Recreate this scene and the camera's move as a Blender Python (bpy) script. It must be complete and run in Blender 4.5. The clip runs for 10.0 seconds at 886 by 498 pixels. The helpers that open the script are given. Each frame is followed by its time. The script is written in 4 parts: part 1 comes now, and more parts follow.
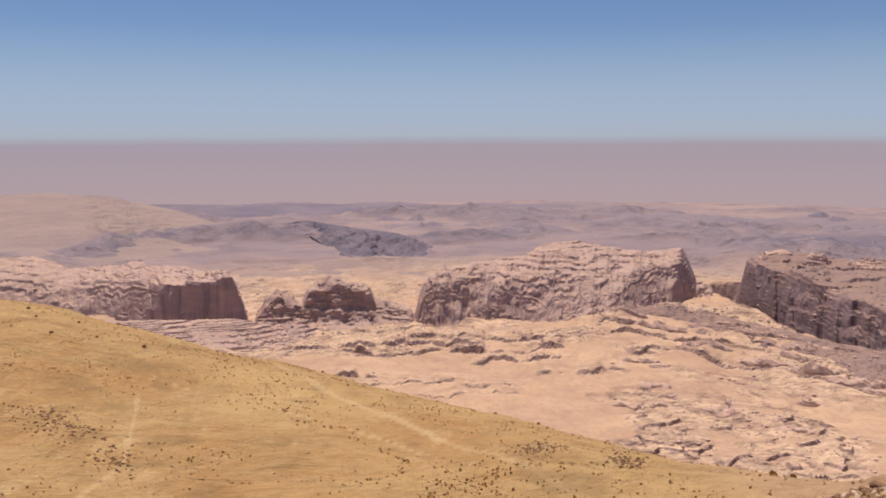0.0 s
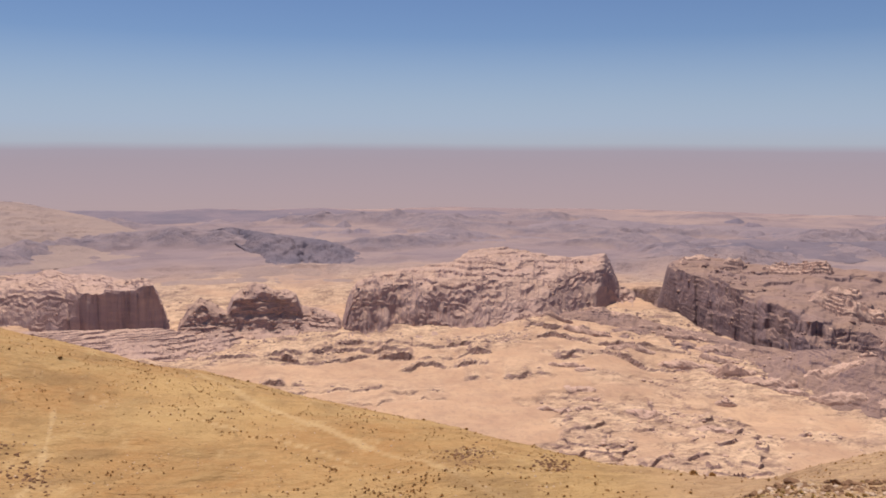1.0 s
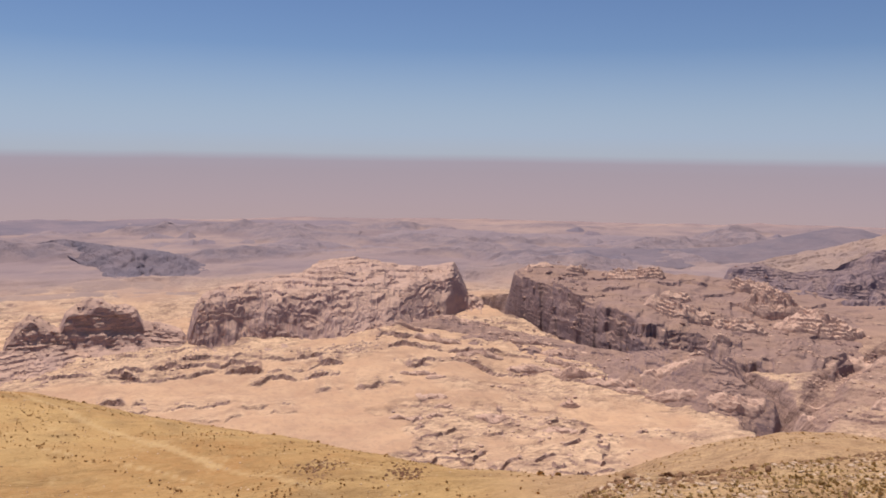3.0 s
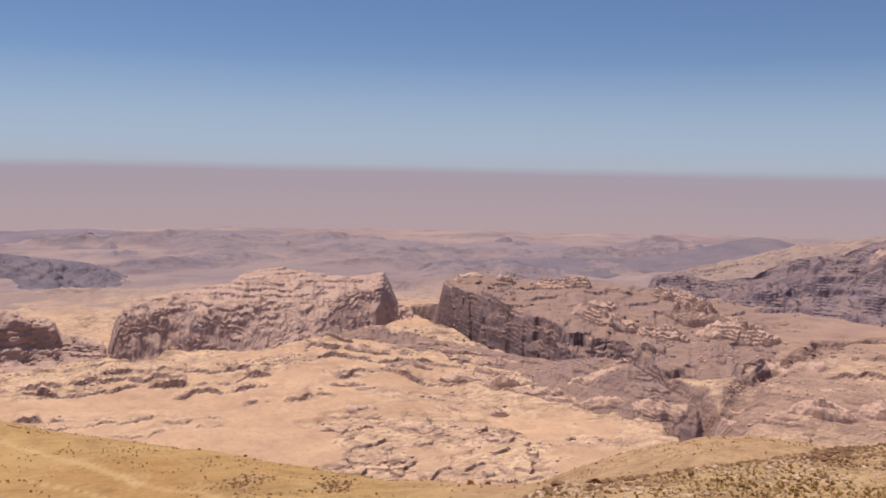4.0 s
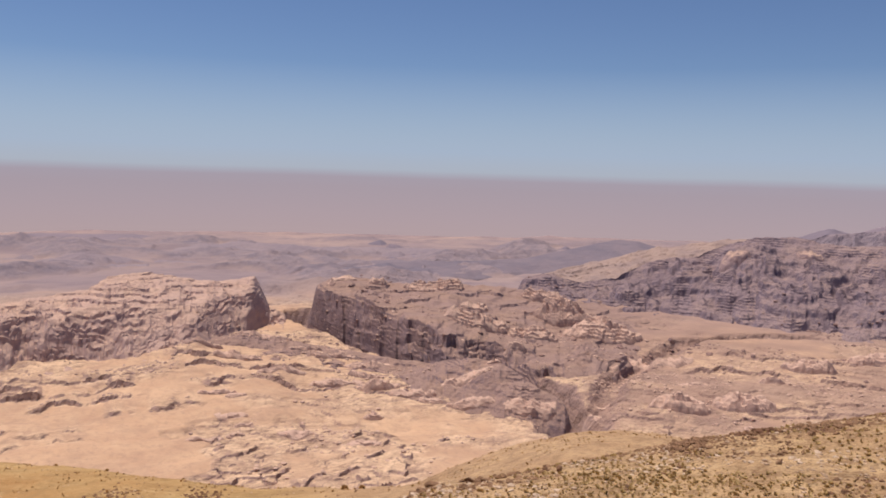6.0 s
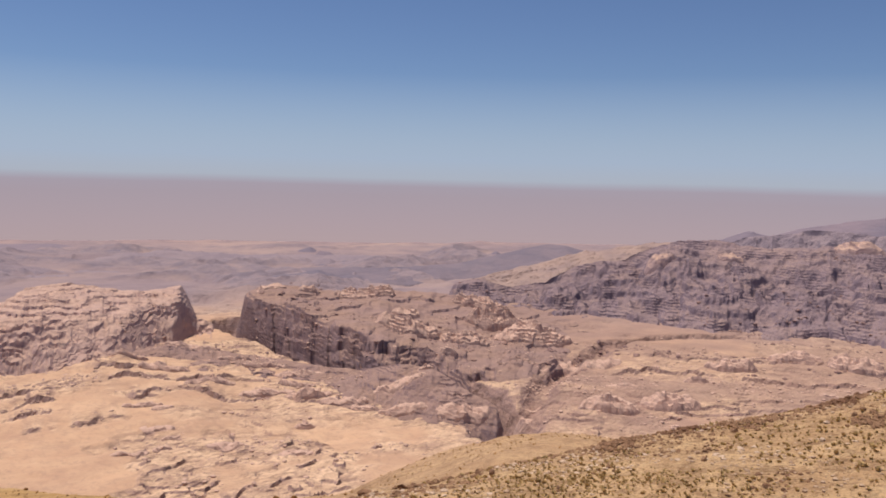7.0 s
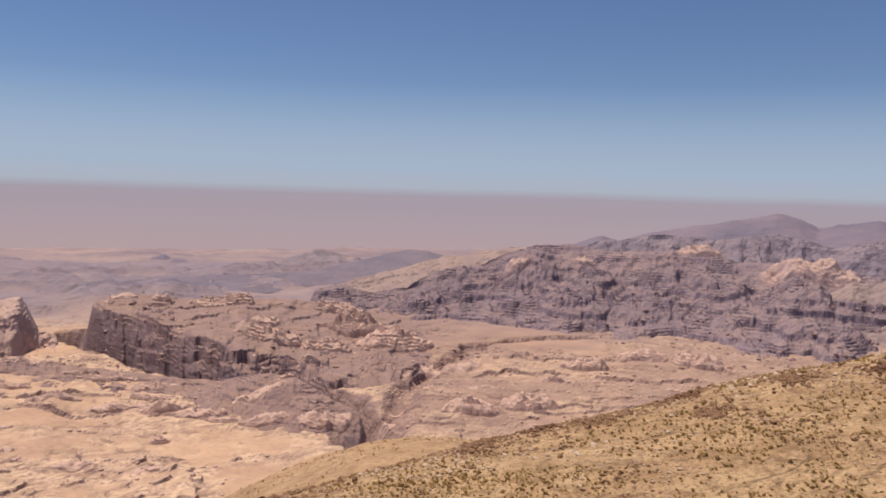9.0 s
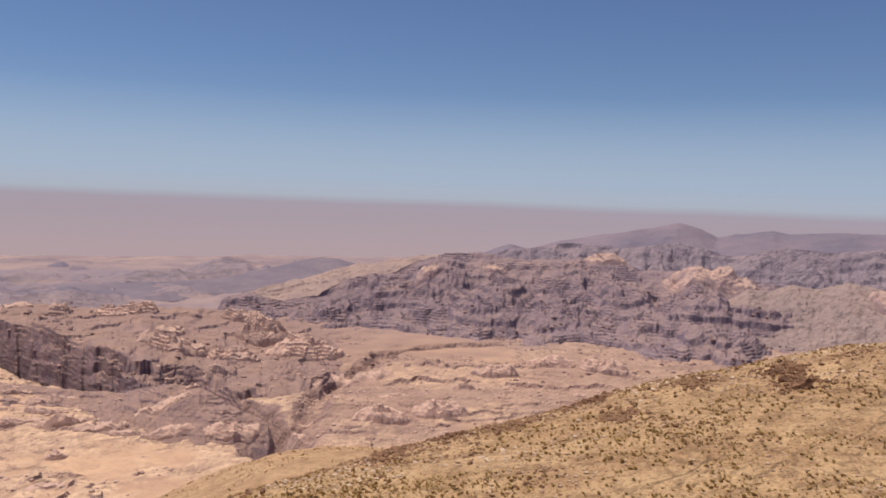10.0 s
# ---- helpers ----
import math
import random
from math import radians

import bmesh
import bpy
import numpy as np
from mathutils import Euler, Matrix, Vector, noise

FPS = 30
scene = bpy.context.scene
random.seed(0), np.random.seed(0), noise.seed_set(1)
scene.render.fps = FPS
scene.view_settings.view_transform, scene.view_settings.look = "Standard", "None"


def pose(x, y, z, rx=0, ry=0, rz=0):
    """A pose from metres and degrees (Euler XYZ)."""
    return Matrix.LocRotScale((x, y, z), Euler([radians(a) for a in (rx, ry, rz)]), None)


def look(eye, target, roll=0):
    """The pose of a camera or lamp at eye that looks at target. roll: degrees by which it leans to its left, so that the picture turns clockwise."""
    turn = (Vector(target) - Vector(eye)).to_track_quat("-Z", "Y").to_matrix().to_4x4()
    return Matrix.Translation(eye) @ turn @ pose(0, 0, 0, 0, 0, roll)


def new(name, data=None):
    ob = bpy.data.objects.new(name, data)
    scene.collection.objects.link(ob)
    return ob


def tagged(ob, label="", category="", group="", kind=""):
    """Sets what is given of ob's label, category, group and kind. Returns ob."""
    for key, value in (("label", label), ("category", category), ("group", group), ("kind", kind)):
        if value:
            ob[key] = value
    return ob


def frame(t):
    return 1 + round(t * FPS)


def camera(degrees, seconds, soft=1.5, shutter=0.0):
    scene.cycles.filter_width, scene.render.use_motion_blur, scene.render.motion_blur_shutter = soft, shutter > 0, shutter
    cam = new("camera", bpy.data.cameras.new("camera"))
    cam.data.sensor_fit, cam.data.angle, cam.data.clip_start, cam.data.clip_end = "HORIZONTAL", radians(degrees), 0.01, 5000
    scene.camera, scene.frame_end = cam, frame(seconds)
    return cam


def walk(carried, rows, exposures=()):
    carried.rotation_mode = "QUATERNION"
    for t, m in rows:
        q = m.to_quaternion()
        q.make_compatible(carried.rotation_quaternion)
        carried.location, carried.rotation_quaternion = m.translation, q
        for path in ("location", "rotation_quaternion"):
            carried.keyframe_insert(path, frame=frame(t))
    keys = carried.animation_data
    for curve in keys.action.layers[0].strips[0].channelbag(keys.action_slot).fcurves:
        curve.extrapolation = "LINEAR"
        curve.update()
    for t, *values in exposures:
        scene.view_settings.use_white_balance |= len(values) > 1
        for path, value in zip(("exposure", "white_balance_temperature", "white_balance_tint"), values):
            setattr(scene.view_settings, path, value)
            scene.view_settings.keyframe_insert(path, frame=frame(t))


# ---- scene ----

# ================= camera and its walk =================
EYE = 1.6
cam = camera(55.1, 10.0, soft=1.75)
ROWS = [
    (0.0, 0.00, -7.27, -0.20), (0.5, -2.39, -7.00, -0.27), (1.0, -4.92, -6.83, 0.17), (1.5, -7.33, -6.58, 0.11),
    (2.0, -10.02, -6.51, 0.69), (2.5, -12.50, -6.41, 0.70), (4.0, -19.79, -5.34, 1.07), (4.5, -21.76, -5.21, 1.20),
    (5.0, -24.08, -5.04, 1.35), (5.5, -26.29, -5.06, 1.62), (7.0, -33.01, -4.42, 1.32), (7.5, -35.83, -4.26, 1.49),
    (8.0, -38.00, -4.20, 1.44), (8.5, -40.35, -3.86, 1.52), (9.0, -42.34, -3.81, 1.53), (9.5, -45.64, -3.62, 1.77),
    (10.0, -48.30, -3.10, 2.05),
]
ARM = 0.4  # the camera is held at arm's length by somebody who turns on the spot
walk(cam, [(t, pose(-ARM * math.sin(radians(yaw)), ARM * math.cos(radians(yaw)), EYE, 90 + pitch, 0, yaw) @ pose(0, 0, 0, 0, 0, roll))
           for t, yaw, pitch, roll in ROWS],
     exposures=[(0.0, 0.0, 6750, 22), (10.0, 0.0, 6750, 22)])

# ================= world and sun =================
SUN_AZ, SUN_EL = -20.0, 71.0  # degrees, clockwise from +y, and up
world = bpy.data.worlds.new("desert_sky")
scene.world = world
world.use_nodes = True
wn = world.node_tree.nodes
sky = wn.new("ShaderNodeTexSky")
sky.sky_type = "NISHITA"
sky.sun_disc = False
sky.sun_elevation = radians(SUN_EL)
sky.sun_rotation = radians(SUN_AZ)
sky.altitude = 1300
sky.air_density, sky.dust_density, sky.ozone_density = 1.0, 0.0, 5.0
clear_air = wn.new("ShaderNodeMix")
clear_air.data_type, clear_air.blend_type = "RGBA", "MULTIPLY"
clear_air.inputs[0].default_value = 1.0
clear_air.inputs[7].default_value = (0.885, 1.0, 1.10, 1.0)
world.node_tree.links.new(sky.outputs[0], clear_air.inputs[6])
world.node_tree.links.new(clear_air.outputs[2], wn["Background"].inputs[0])
wn["Background"].inputs[1].default_value = 0.0665
sun = new("sun", bpy.data.lights.new("sun", "SUN"))
sun.data.energy, sun.data.angle, sun.data.color = 4.3, radians(0.53), (1.0, 0.95, 0.87)
sa, se = radians(SUN_AZ), radians(SUN_EL)
sun.matrix_world = look((0, 0, 900), (-500 * math.sin(sa) * math.cos(se), -500 * math.cos(sa) * math.cos(se), 900 - 500 * math.sin(se)))

# ================= noise and mesh helpers =================
def lattice(ix, iy, iz, seed):
    h = (ix * 374761393 + iy * 668265263 + iz * 1274126177 + seed * 974711) & 0xFFFFFFFF
    h = ((h ^ (h >> 13)) * 1274126177) & 0xFFFFFFFF
    return ((h ^ (h >> 16)) & 0xFFFF) / 32767.5 - 1.0


def noise2(x, y, seed=0):
    """Smooth value noise in -1..1 over a plane, for whole arrays."""
    ix, iy = np.floor(x).astype(np.int64), np.floor(y).astype(np.int64)
    u, v = x - ix, y - iy
    u, v = u * u * u * (u * (u * 6 - 15) + 10), v * v * v * (v * (v * 6 - 15) + 10)
    a, b = lattice(ix, iy, 0, seed), lattice(ix + 1, iy, 0, seed)
    c, d = lattice(ix, iy + 1, 0, seed), lattice(ix + 1, iy + 1, 0, seed)
    return (a + (b - a) * u) * (1 - v) + (c + (d - c) * u) * v


def fbm(x, y, octaves=4, seed=0, gain=0.5):
    total, amp, norm = 0.0, 1.0, 0.0
    for k in range(octaves):
        ca, sn = math.cos(0.6 * k), math.sin(0.6 * k)
        total = total + amp * noise2((x * ca - y * sn) * 2 ** k + 17.3 * k, (x * sn + y * ca) * 2 ** k - 9.1 * k, seed + k)
        norm += amp
        amp *= gain
    return total / norm


def ridged(x, y, octaves=4, seed=0):
    total, amp, norm = 0.0, 1.0, 0.0
    for k in range(octaves):
        total = total + amp * (1 - 2.2 * np.abs(noise2(x * 2 ** k + 5.7 * k, y * 2 ** k + 3.3 * k, seed + k)))
        norm += amp
        amp *= 0.5
    return total / norm


def step(a, b, x):
    u = np.clip((x - a) / (b - a), 0, 1)
    return u * u * (3 - 2 * u)


def terrace(h, size, sharp=0.25):
    """Turns a smooth height into beds with steep risers."""
    k = np.floor(h / size)
    return (k + step(1 - sharp, 1.0, h / size - k)) * size


def curve(points, x):
    p = np.array(points, float).T
    return np.interp(x, p[0], p[1])


def soft_curve(points, x, width=1.0):
    return (curve(points, x - width) + curve(points, x - width / 2) + curve(points, x) + curve(points, x + width / 2) + curve(points, x + width)) / 5


def mesh_of(name, verts, quads, smooth=True):
    me = bpy.data.meshes.new(name)
    k = quads.shape[1]
    me.vertices.add(len(verts))
    me.vertices.foreach_set("co", np.ascontiguousarray(verts, np.float32).ravel())
    me.loops.add(quads.size)
    me.loops.foreach_set("vertex_index", np.ascontiguousarray(quads, np.int32).ravel())
    me.polygons.add(len(quads))
    me.polygons.foreach_set("loop_start", np.arange(0, quads.size, k, dtype=np.int32))
    me.polygons.foreach_set("use_smooth", np.full(len(quads), smooth))
    me.update(calc_edges=True)
    return me


def grid_quads(rows, cols, wrap=False):
    i = np.arange(rows * cols).reshape(rows, cols)
    if wrap:
        i = np.concatenate([i, i[:, :1]], 1)
    return np.stack([i[:-1, :-1], i[1:, :-1], i[1:, 1:], i[:-1, 1:]], -1).reshape(-1, 4)


def attribute(me, name, values):
    at = me.attributes.new(name, "FLOAT_COLOR", "POINT")
    at.data.foreach_set("color", np.ascontiguousarray(values, np.float32).ravel())


def plan(az, r):
    """Plan coordinates of a bearing in degrees and a distance."""
    a = np.radians(az)
    return r * np.sin(a), r * np.cos(a)


def rise(el, r):
    """World height of what stands at elevation el, in degrees from the viewpoint, at the distance r."""
    return EYE + r * np.tan(np.radians(el))


# ================= materials =================
class Nodes:
    """A node material in the making."""

    def __init__(self, name):
        self.mat = bpy.data.materials.new(name)
        self.mat.use_nodes = True
        self.tree = self.mat.node_tree
        self.bsdf = self.tree.nodes["Principled BSDF"]
        self.bsdf.inputs["Specular IOR Level"].default_value = 0.15
        self.pos = self.add("ShaderNodeNewGeometry").outputs["Position"]

    def add(self, kind):
        return self.tree.nodes.new(kind)

    def wire(self, a, b):
        self.tree.links.new(a, b)

    def put(self, socket, value):
        if isinstance(value, bpy.types.NodeSocket):
            self.wire(value, socket)
        else:
            socket.default_value = value if not isinstance(value, tuple) else (*value, 1.0)[:len(socket.default_value)]

    def stretch(self, sx, sy, sz):
        n = self.add("ShaderNodeMapping")
        self.wire(self.pos, n.inputs["Vector"])
        n.inputs["Scale"].default_value = (sx, sy, sz)
        return n.outputs[0]

    def noise(self, size, detail=4.0, rough=0.55, vector=None, lo=0.35, hi=0.65):
        n = self.add("ShaderNodeTexNoise")
        self.wire(vector or self.pos, n.inputs["Vector"])
        n.inputs["Scale"].default_value, n.inputs["Detail"].default_value, n.inputs["Roughness"].default_value = 1.0 / size, detail, rough
        m = self.add("ShaderNodeMapRange")
        self.wire(n.outputs[0], m.inputs[0])
        m.inputs[1].default_value, m.inputs[2].default_value = lo, hi
        return m.outputs[0]

    def range(self, value, lo, hi, to_lo=0.0, to_hi=1.0):
        m = self.add("ShaderNodeMapRange")
        self.wire(value, m.inputs[0])
        for k, v in zip((1, 2, 3, 4), (lo, hi, to_lo, to_hi)):
            m.inputs[k].default_value = v
        return m.outputs[0]

    def math(self, op, a, b):
        n = self.add("ShaderNodeMath")
        n.operation = op
        self.put(n.inputs[0], a)
        self.put(n.inputs[1], b)
        return n.outputs[0]

    def mix(self, fac, a, b, blend="MIX"):
        n = self.add("ShaderNodeMix")
        n.data_type, n.blend_type = "RGBA", blend
        self.put(n.inputs[0], fac)
        self.put(n.inputs[6], a)
        self.put(n.inputs[7], b)
        return n.outputs[2]

    def crack(self, size, width, sx, sy, turn, seed):
        """Thin wandering lines: 1 in the joint, 0 on the rock."""
        n = self.add("ShaderNodeMapping")
        self.wire(self.pos, n.inputs["Vector"])
        n.inputs["Rotation"].default_value, n.inputs["Scale"].default_value, n.inputs["Location"].default_value = (0, 0, radians(turn)), (sx, sy, 1.0), (seed, seed, 0)
        t = self.add("ShaderNodeTexNoise")
        self.wire(n.outputs[0], t.inputs["Vector"])
        t.inputs["Scale"].default_value, t.inputs["Detail"].default_value, t.inputs["Roughness"].default_value = 1.0 / size, 5.0, 0.6
        return self.range(self.math("ABSOLUTE", self.math("SUBTRACT", t.outputs[0], 0.5), 0.0), 0.0, width, 1.0, 0.0)

    def steep(self, lo, hi):
        """1 on level ground, 0 on cliffs."""
        s = self.add("ShaderNodeSeparateXYZ")
        self.wire(self.add("ShaderNodeNewGeometry").outputs["True Normal"], s.inputs[0])
        return self.range(s.outputs[2], lo, hi)

    def split(self, name):
        a = self.add("ShaderNodeAttribute")
        a.attribute_name = name
        s = self.add("ShaderNodeSeparateColor")
        self.wire(a.outputs["Color"], s.inputs[0])
        return s.outputs[0], s.outputs[1], s.outputs[2]

    def bump(self, height, distance, strength=0.6):
        n = self.add("ShaderNodeBump")
        n.inputs["Distance"].default_value, n.inputs["Strength"].default_value = distance, strength
        self.wire(height, n.inputs["Height"])
        self.wire(n.outputs[0], self.bsdf.inputs["Normal"])

    def done(self, colour, roughness=0.95):
        self.put(self.bsdf.inputs["Base Color"], colour)
        self.bsdf.inputs["Roughness"].default_value = roughness
        return self.mat


def rock_material(name, top, face, dark, bed=9.0, grain=14.0, relief=2.5, lo=0.35, hi=0.8, stain=0.5, patch=0.0):
    """Bedded sandstone: pale tops in a sunlit tone, darker faces both varnished and with shade put into the colour."""
    m = Nodes(name)
    beds = m.noise(bed, 3, 0.6, m.stretch(0.12, 0.12, 1.0))
    blot = m.noise(grain * 4, 5, 0.6)
    fine = m.noise(grain, 6, 0.65)
    streak = m.noise(grain * 0.9, 4, 0.6, m.stretch(1.0, 1.0, 0.12))
    # steep faces: varnished rock colour, with shade painted in as well
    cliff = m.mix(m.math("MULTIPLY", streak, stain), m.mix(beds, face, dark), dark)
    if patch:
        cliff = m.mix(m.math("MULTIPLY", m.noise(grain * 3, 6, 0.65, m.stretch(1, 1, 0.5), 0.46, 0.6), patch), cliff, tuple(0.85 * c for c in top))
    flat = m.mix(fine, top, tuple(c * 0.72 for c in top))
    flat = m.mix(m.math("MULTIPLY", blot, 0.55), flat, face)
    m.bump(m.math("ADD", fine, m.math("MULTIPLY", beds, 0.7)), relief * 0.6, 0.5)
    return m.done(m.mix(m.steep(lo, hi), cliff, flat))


def mottled_material(name, tan, mauve, varnish_shade):
    """Jointed rock: tan benches, mauve faces and dark streaks down the joints, part varnished rock and part painted
    shade.
    """
    m = Nodes(name)
    patch = m.noise(150, 7, 0.66, None, 0.40, 0.58)
    streak = m.noise(20, 6, 0.7, m.stretch(1, 1, 0.15), 0.42, 0.6)
    fine = m.noise(8, 5, 0.7)
    beds = m.noise(7.0, 4, 0.6, m.stretch(0.08, 0.08, 1.0), 0.5, 0.66)
    # dark streaks also stand for vertical shadows in the clefts
    face = m.mix(m.math("MULTIPLY", streak, 0.9), mauve, varnish_shade)
    bench = m.mix(m.math("MULTIPLY", fine, 0.45), tan, mauve)
    bench = m.mix(m.math("MULTIPLY", beds, 0.3), bench, mauve)
    bench = m.mix(m.math("MULTIPLY", patch, 0.6), bench, m.mix(m.math("MULTIPLY", streak, 0.5), mauve, varnish_shade))
    m.bump(m.math("ADD", fine, streak), 2.0, 0.5)
    return m.done(m.mix(m.steep(0.4, 0.85), face, bench))


def far_material(name, pale, dark, size, lo=0.4, hi=0.62, relief=6.0):
    """Far desert hills: patches of sand and of dark rock, with haze put into both colours."""
    m = Nodes(name)
    patch = m.noise(size, 6, 0.6, None, lo, hi)
    fine = m.noise(size * 0.2, 5, 0.6)
    beds = m.noise(14.0, 4, 0.6, m.stretch(0.1, 0.1, 1.0))
    colour = m.mix(m.math("MULTIPLY", fine, 0.4), m.mix(patch, pale, dark), dark)
    colour = m.mix(m.math("MULTIPLY", beds, 0.35), colour, pale)
    m.bump(fine, relief, 0.5)
    return m.done(colour)


def ground_material():
    """Valley sand and bedrock, the ochre hill and the stony slope by what lies there; the far plain with haze put into
    its colour.
    """
    m = Nodes("desert_ground")
    ochre, stony, rock = m.split("geology")
    track, plain, brush = m.split("cover")
    big, mid, fine, grit = m.noise(160, 5), m.noise(28, 5), m.noise(6, 6, 0.65), m.noise(0.9, 5, 0.7)
    sand = m.mix(big, (0.605, 0.388, 0.235), (0.475, 0.296, 0.188))
    sand = m.mix(m.math("MULTIPLY", mid, 0.35), sand, (0.64, 0.445, 0.275))
    sand = m.mix(m.math("MULTIPLY", m.noise(9, 6, 0.7, m.stretch(1, 0.6, 1), 0.5, 0.68), 0.5), sand, (0.36, 0.235, 0.165))
    bare = m.mix(m.noise(26, 6, 0.65, m.stretch(1, 0.7, 1), 0.4, 0.62), (0.75, 0.53, 0.335), (0.57, 0.385, 0.245))
    bare = m.mix(m.math("MULTIPLY", m.noise(7, 6, 0.7, m.stretch(0.7, 1, 1), 0.48, 0.66), 0.6), bare, (0.36, 0.23, 0.165))
    seams = m.noise(2.4, 4, 0.65, m.stretch(0.035, 0.035, 1.0), 0.5, 0.66)
    bare = m.mix(m.math("MULTIPLY", seams, 0.65), bare, (0.34, 0.215, 0.16))
    beds = m.noise(4.0, 4, 0.6, m.stretch(0.05, 0.05, 1.0))
    face = m.mix(beds, (0.40, 0.265, 0.21), (0.29, 0.195, 0.17))
    bare = m.mix(m.steep(0.78, 0.97), face, bare)
    sand = m.mix(m.math("MULTIPLY", seams, 0.35), sand, (0.38, 0.245, 0.165))
    joints = m.math("MAXIMUM", m.crack(70, 0.012, 0.3, 1.0, 20, 3.0), m.crack(24, 0.022, 0.35, 1.0, 25, 71.0))
    # diagonal overhang shade, painted dark into the rock along with the joints
    slit_shade = m.math("MULTIPLY", m.crack(34, 0.03, 0.4, 1.3, -24, 33.0), m.noise(50, 3, 0.5, None, 0.5, 0.62))
    joints = m.math("MULTIPLY", m.math("MAXIMUM", joints, slit_shade), m.noise(40, 4, 0.6, None, 0.4, 0.6))
    bare = m.mix(m.math("MULTIPLY", joints, 0.75), bare, (0.27, 0.17, 0.125))
    sand = m.mix(m.math("MULTIPLY", joints, 0.25), sand, (0.34, 0.22, 0.15))
    valley = m.mix(rock, sand, bare)
    # far plain: aerial haze is put into these mauve colours
    hazed_plain = m.mix(m.noise(420, 6, 0.6, None, 0.4, 0.6), (0.365, 0.27, 0.235), (0.29, 0.222, 0.218))
    hazed_plain = m.mix(m.math("MULTIPLY", m.noise(150, 6, 0.62, None, 0.46, 0.62), 0.85), hazed_plain, (0.24, 0.185, 0.19))
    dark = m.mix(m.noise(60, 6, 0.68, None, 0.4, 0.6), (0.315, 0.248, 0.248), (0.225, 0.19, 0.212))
    hazed_plain = m.mix(m.math("MULTIPLY", rock, 0.85), hazed_plain, dark)
    valley = m.mix(plain, valley, hazed_plain)
    valley = m.mix(brush, valley, m.mix(beds, (0.375, 0.242, 0.182), (0.285, 0.187, 0.153)))
    hill = m.mix(m.noise(75, 6, 0.62, None, 0.4, 0.6), (0.485, 0.312, 0.128), (0.42, 0.225, 0.08))
    hill = m.mix(m.math("MULTIPLY", m.noise(45, 5, 0.6, None, 0.52, 0.66), 0.6), hill, (0.40, 0.285, 0.125))
    hill = m.mix(m.math("MULTIPLY", fine, 0.4), hill, (0.58, 0.39, 0.175))
    hill = m.mix(m.math("MULTIPLY", m.noise(1.6, 5, 0.7, None, 0.52, 0.66), 0.45), hill, (0.29, 0.175, 0.07))
    hill = m.mix(m.math("MULTIPLY", m.noise(34, 5, 0.65, None, 0.5, 0.72), 0.55), hill, (0.40, 0.205, 0.07))
    hill = m.mix(m.math("MULTIPLY", m.noise(11, 6, 0.7, None, 0.5, 0.64), 0.45), hill, (0.36, 0.22, 0.085))
    hill = m.mix(m.math("MULTIPLY", m.noise(3.5, 5, 0.7, None, 0.5, 0.66), 0.40), hill, (0.33, 0.20, 0.08))
    hill = m.mix(m.math("MULTIPLY", m.noise(110, 4, 0.55, None, 0.52, 0.66), 0.7), hill, (0.56, 0.37, 0.155))
    hill = m.mix(m.math("MULTIPLY", m.noise(18, 6, 0.7, m.stretch(1, 0.5, 1), 0.54, 0.66), 0.55), hill, (0.30, 0.185, 0.075))
    hill = m.mix(m.math("MULTIPLY", m.noise(14, 6, 0.7, m.stretch(1, 0.4, 1), 0.56, 0.68), 0.6), hill, (0.60, 0.42, 0.20))
    hill = m.mix(m.math("MULTIPLY", track, 0.5), hill, (0.62, 0.44, 0.22))
    hill = m.mix(brush, hill, (0.27, 0.165, 0.07))
    gravel = m.mix(m.noise(11, 6, 0.65, None, 0.38, 0.62), (0.64, 0.43, 0.22), (0.44, 0.272, 0.135))
    gravel = m.mix(m.math("MULTIPLY", m.noise(3.0, 6, 0.75, None, 0.47, 0.6), 0.75), gravel, (0.22, 0.125, 0.06))
    gravel = m.mix(m.math("MULTIPLY", m.noise(0.7, 5, 0.75, None, 0.5, 0.62), 0.6), gravel, (0.62, 0.44, 0.24))
    gravel = m.mix(m.math("MULTIPLY", m.noise(0.5, 4, 0.75, None, 0.52, 0.63), 0.7), gravel, (0.19, 0.11, 0.055))
    colour = m.mix(stony, m.mix(ochre, valley, hill), gravel)
    lumps = m.math("MULTIPLY", m.math("SUBTRACT", m.math("ADD", m.noise(13, 5, 0.6), m.noise(30, 4, 0.6)), joints), m.math("MULTIPLY", rock, 4.0))
    lumps = m.math("ADD", lumps, m.math("MULTIPLY", m.math("ADD", m.noise(1.3, 5, 0.7), m.noise(4.0, 4, 0.7)), m.math("MULTIPLY", stony, 1.0)))
    lumps = m.math("ADD", lumps, m.math("MULTIPLY", m.math("ADD", m.noise(2.6, 5, 0.7), m.math("MULTIPLY", m.noise(9.0, 5, 0.65), 2.2)), m.math("MULTIPLY", ochre, 0.65)))
    m.bump(m.math("ADD", lumps, m.math("ADD", m.math("MULTIPLY", fine, 1.0), m.math("MULTIPLY", grit, 0.15))), 0.9, 0.6)
    return m.done(colour)


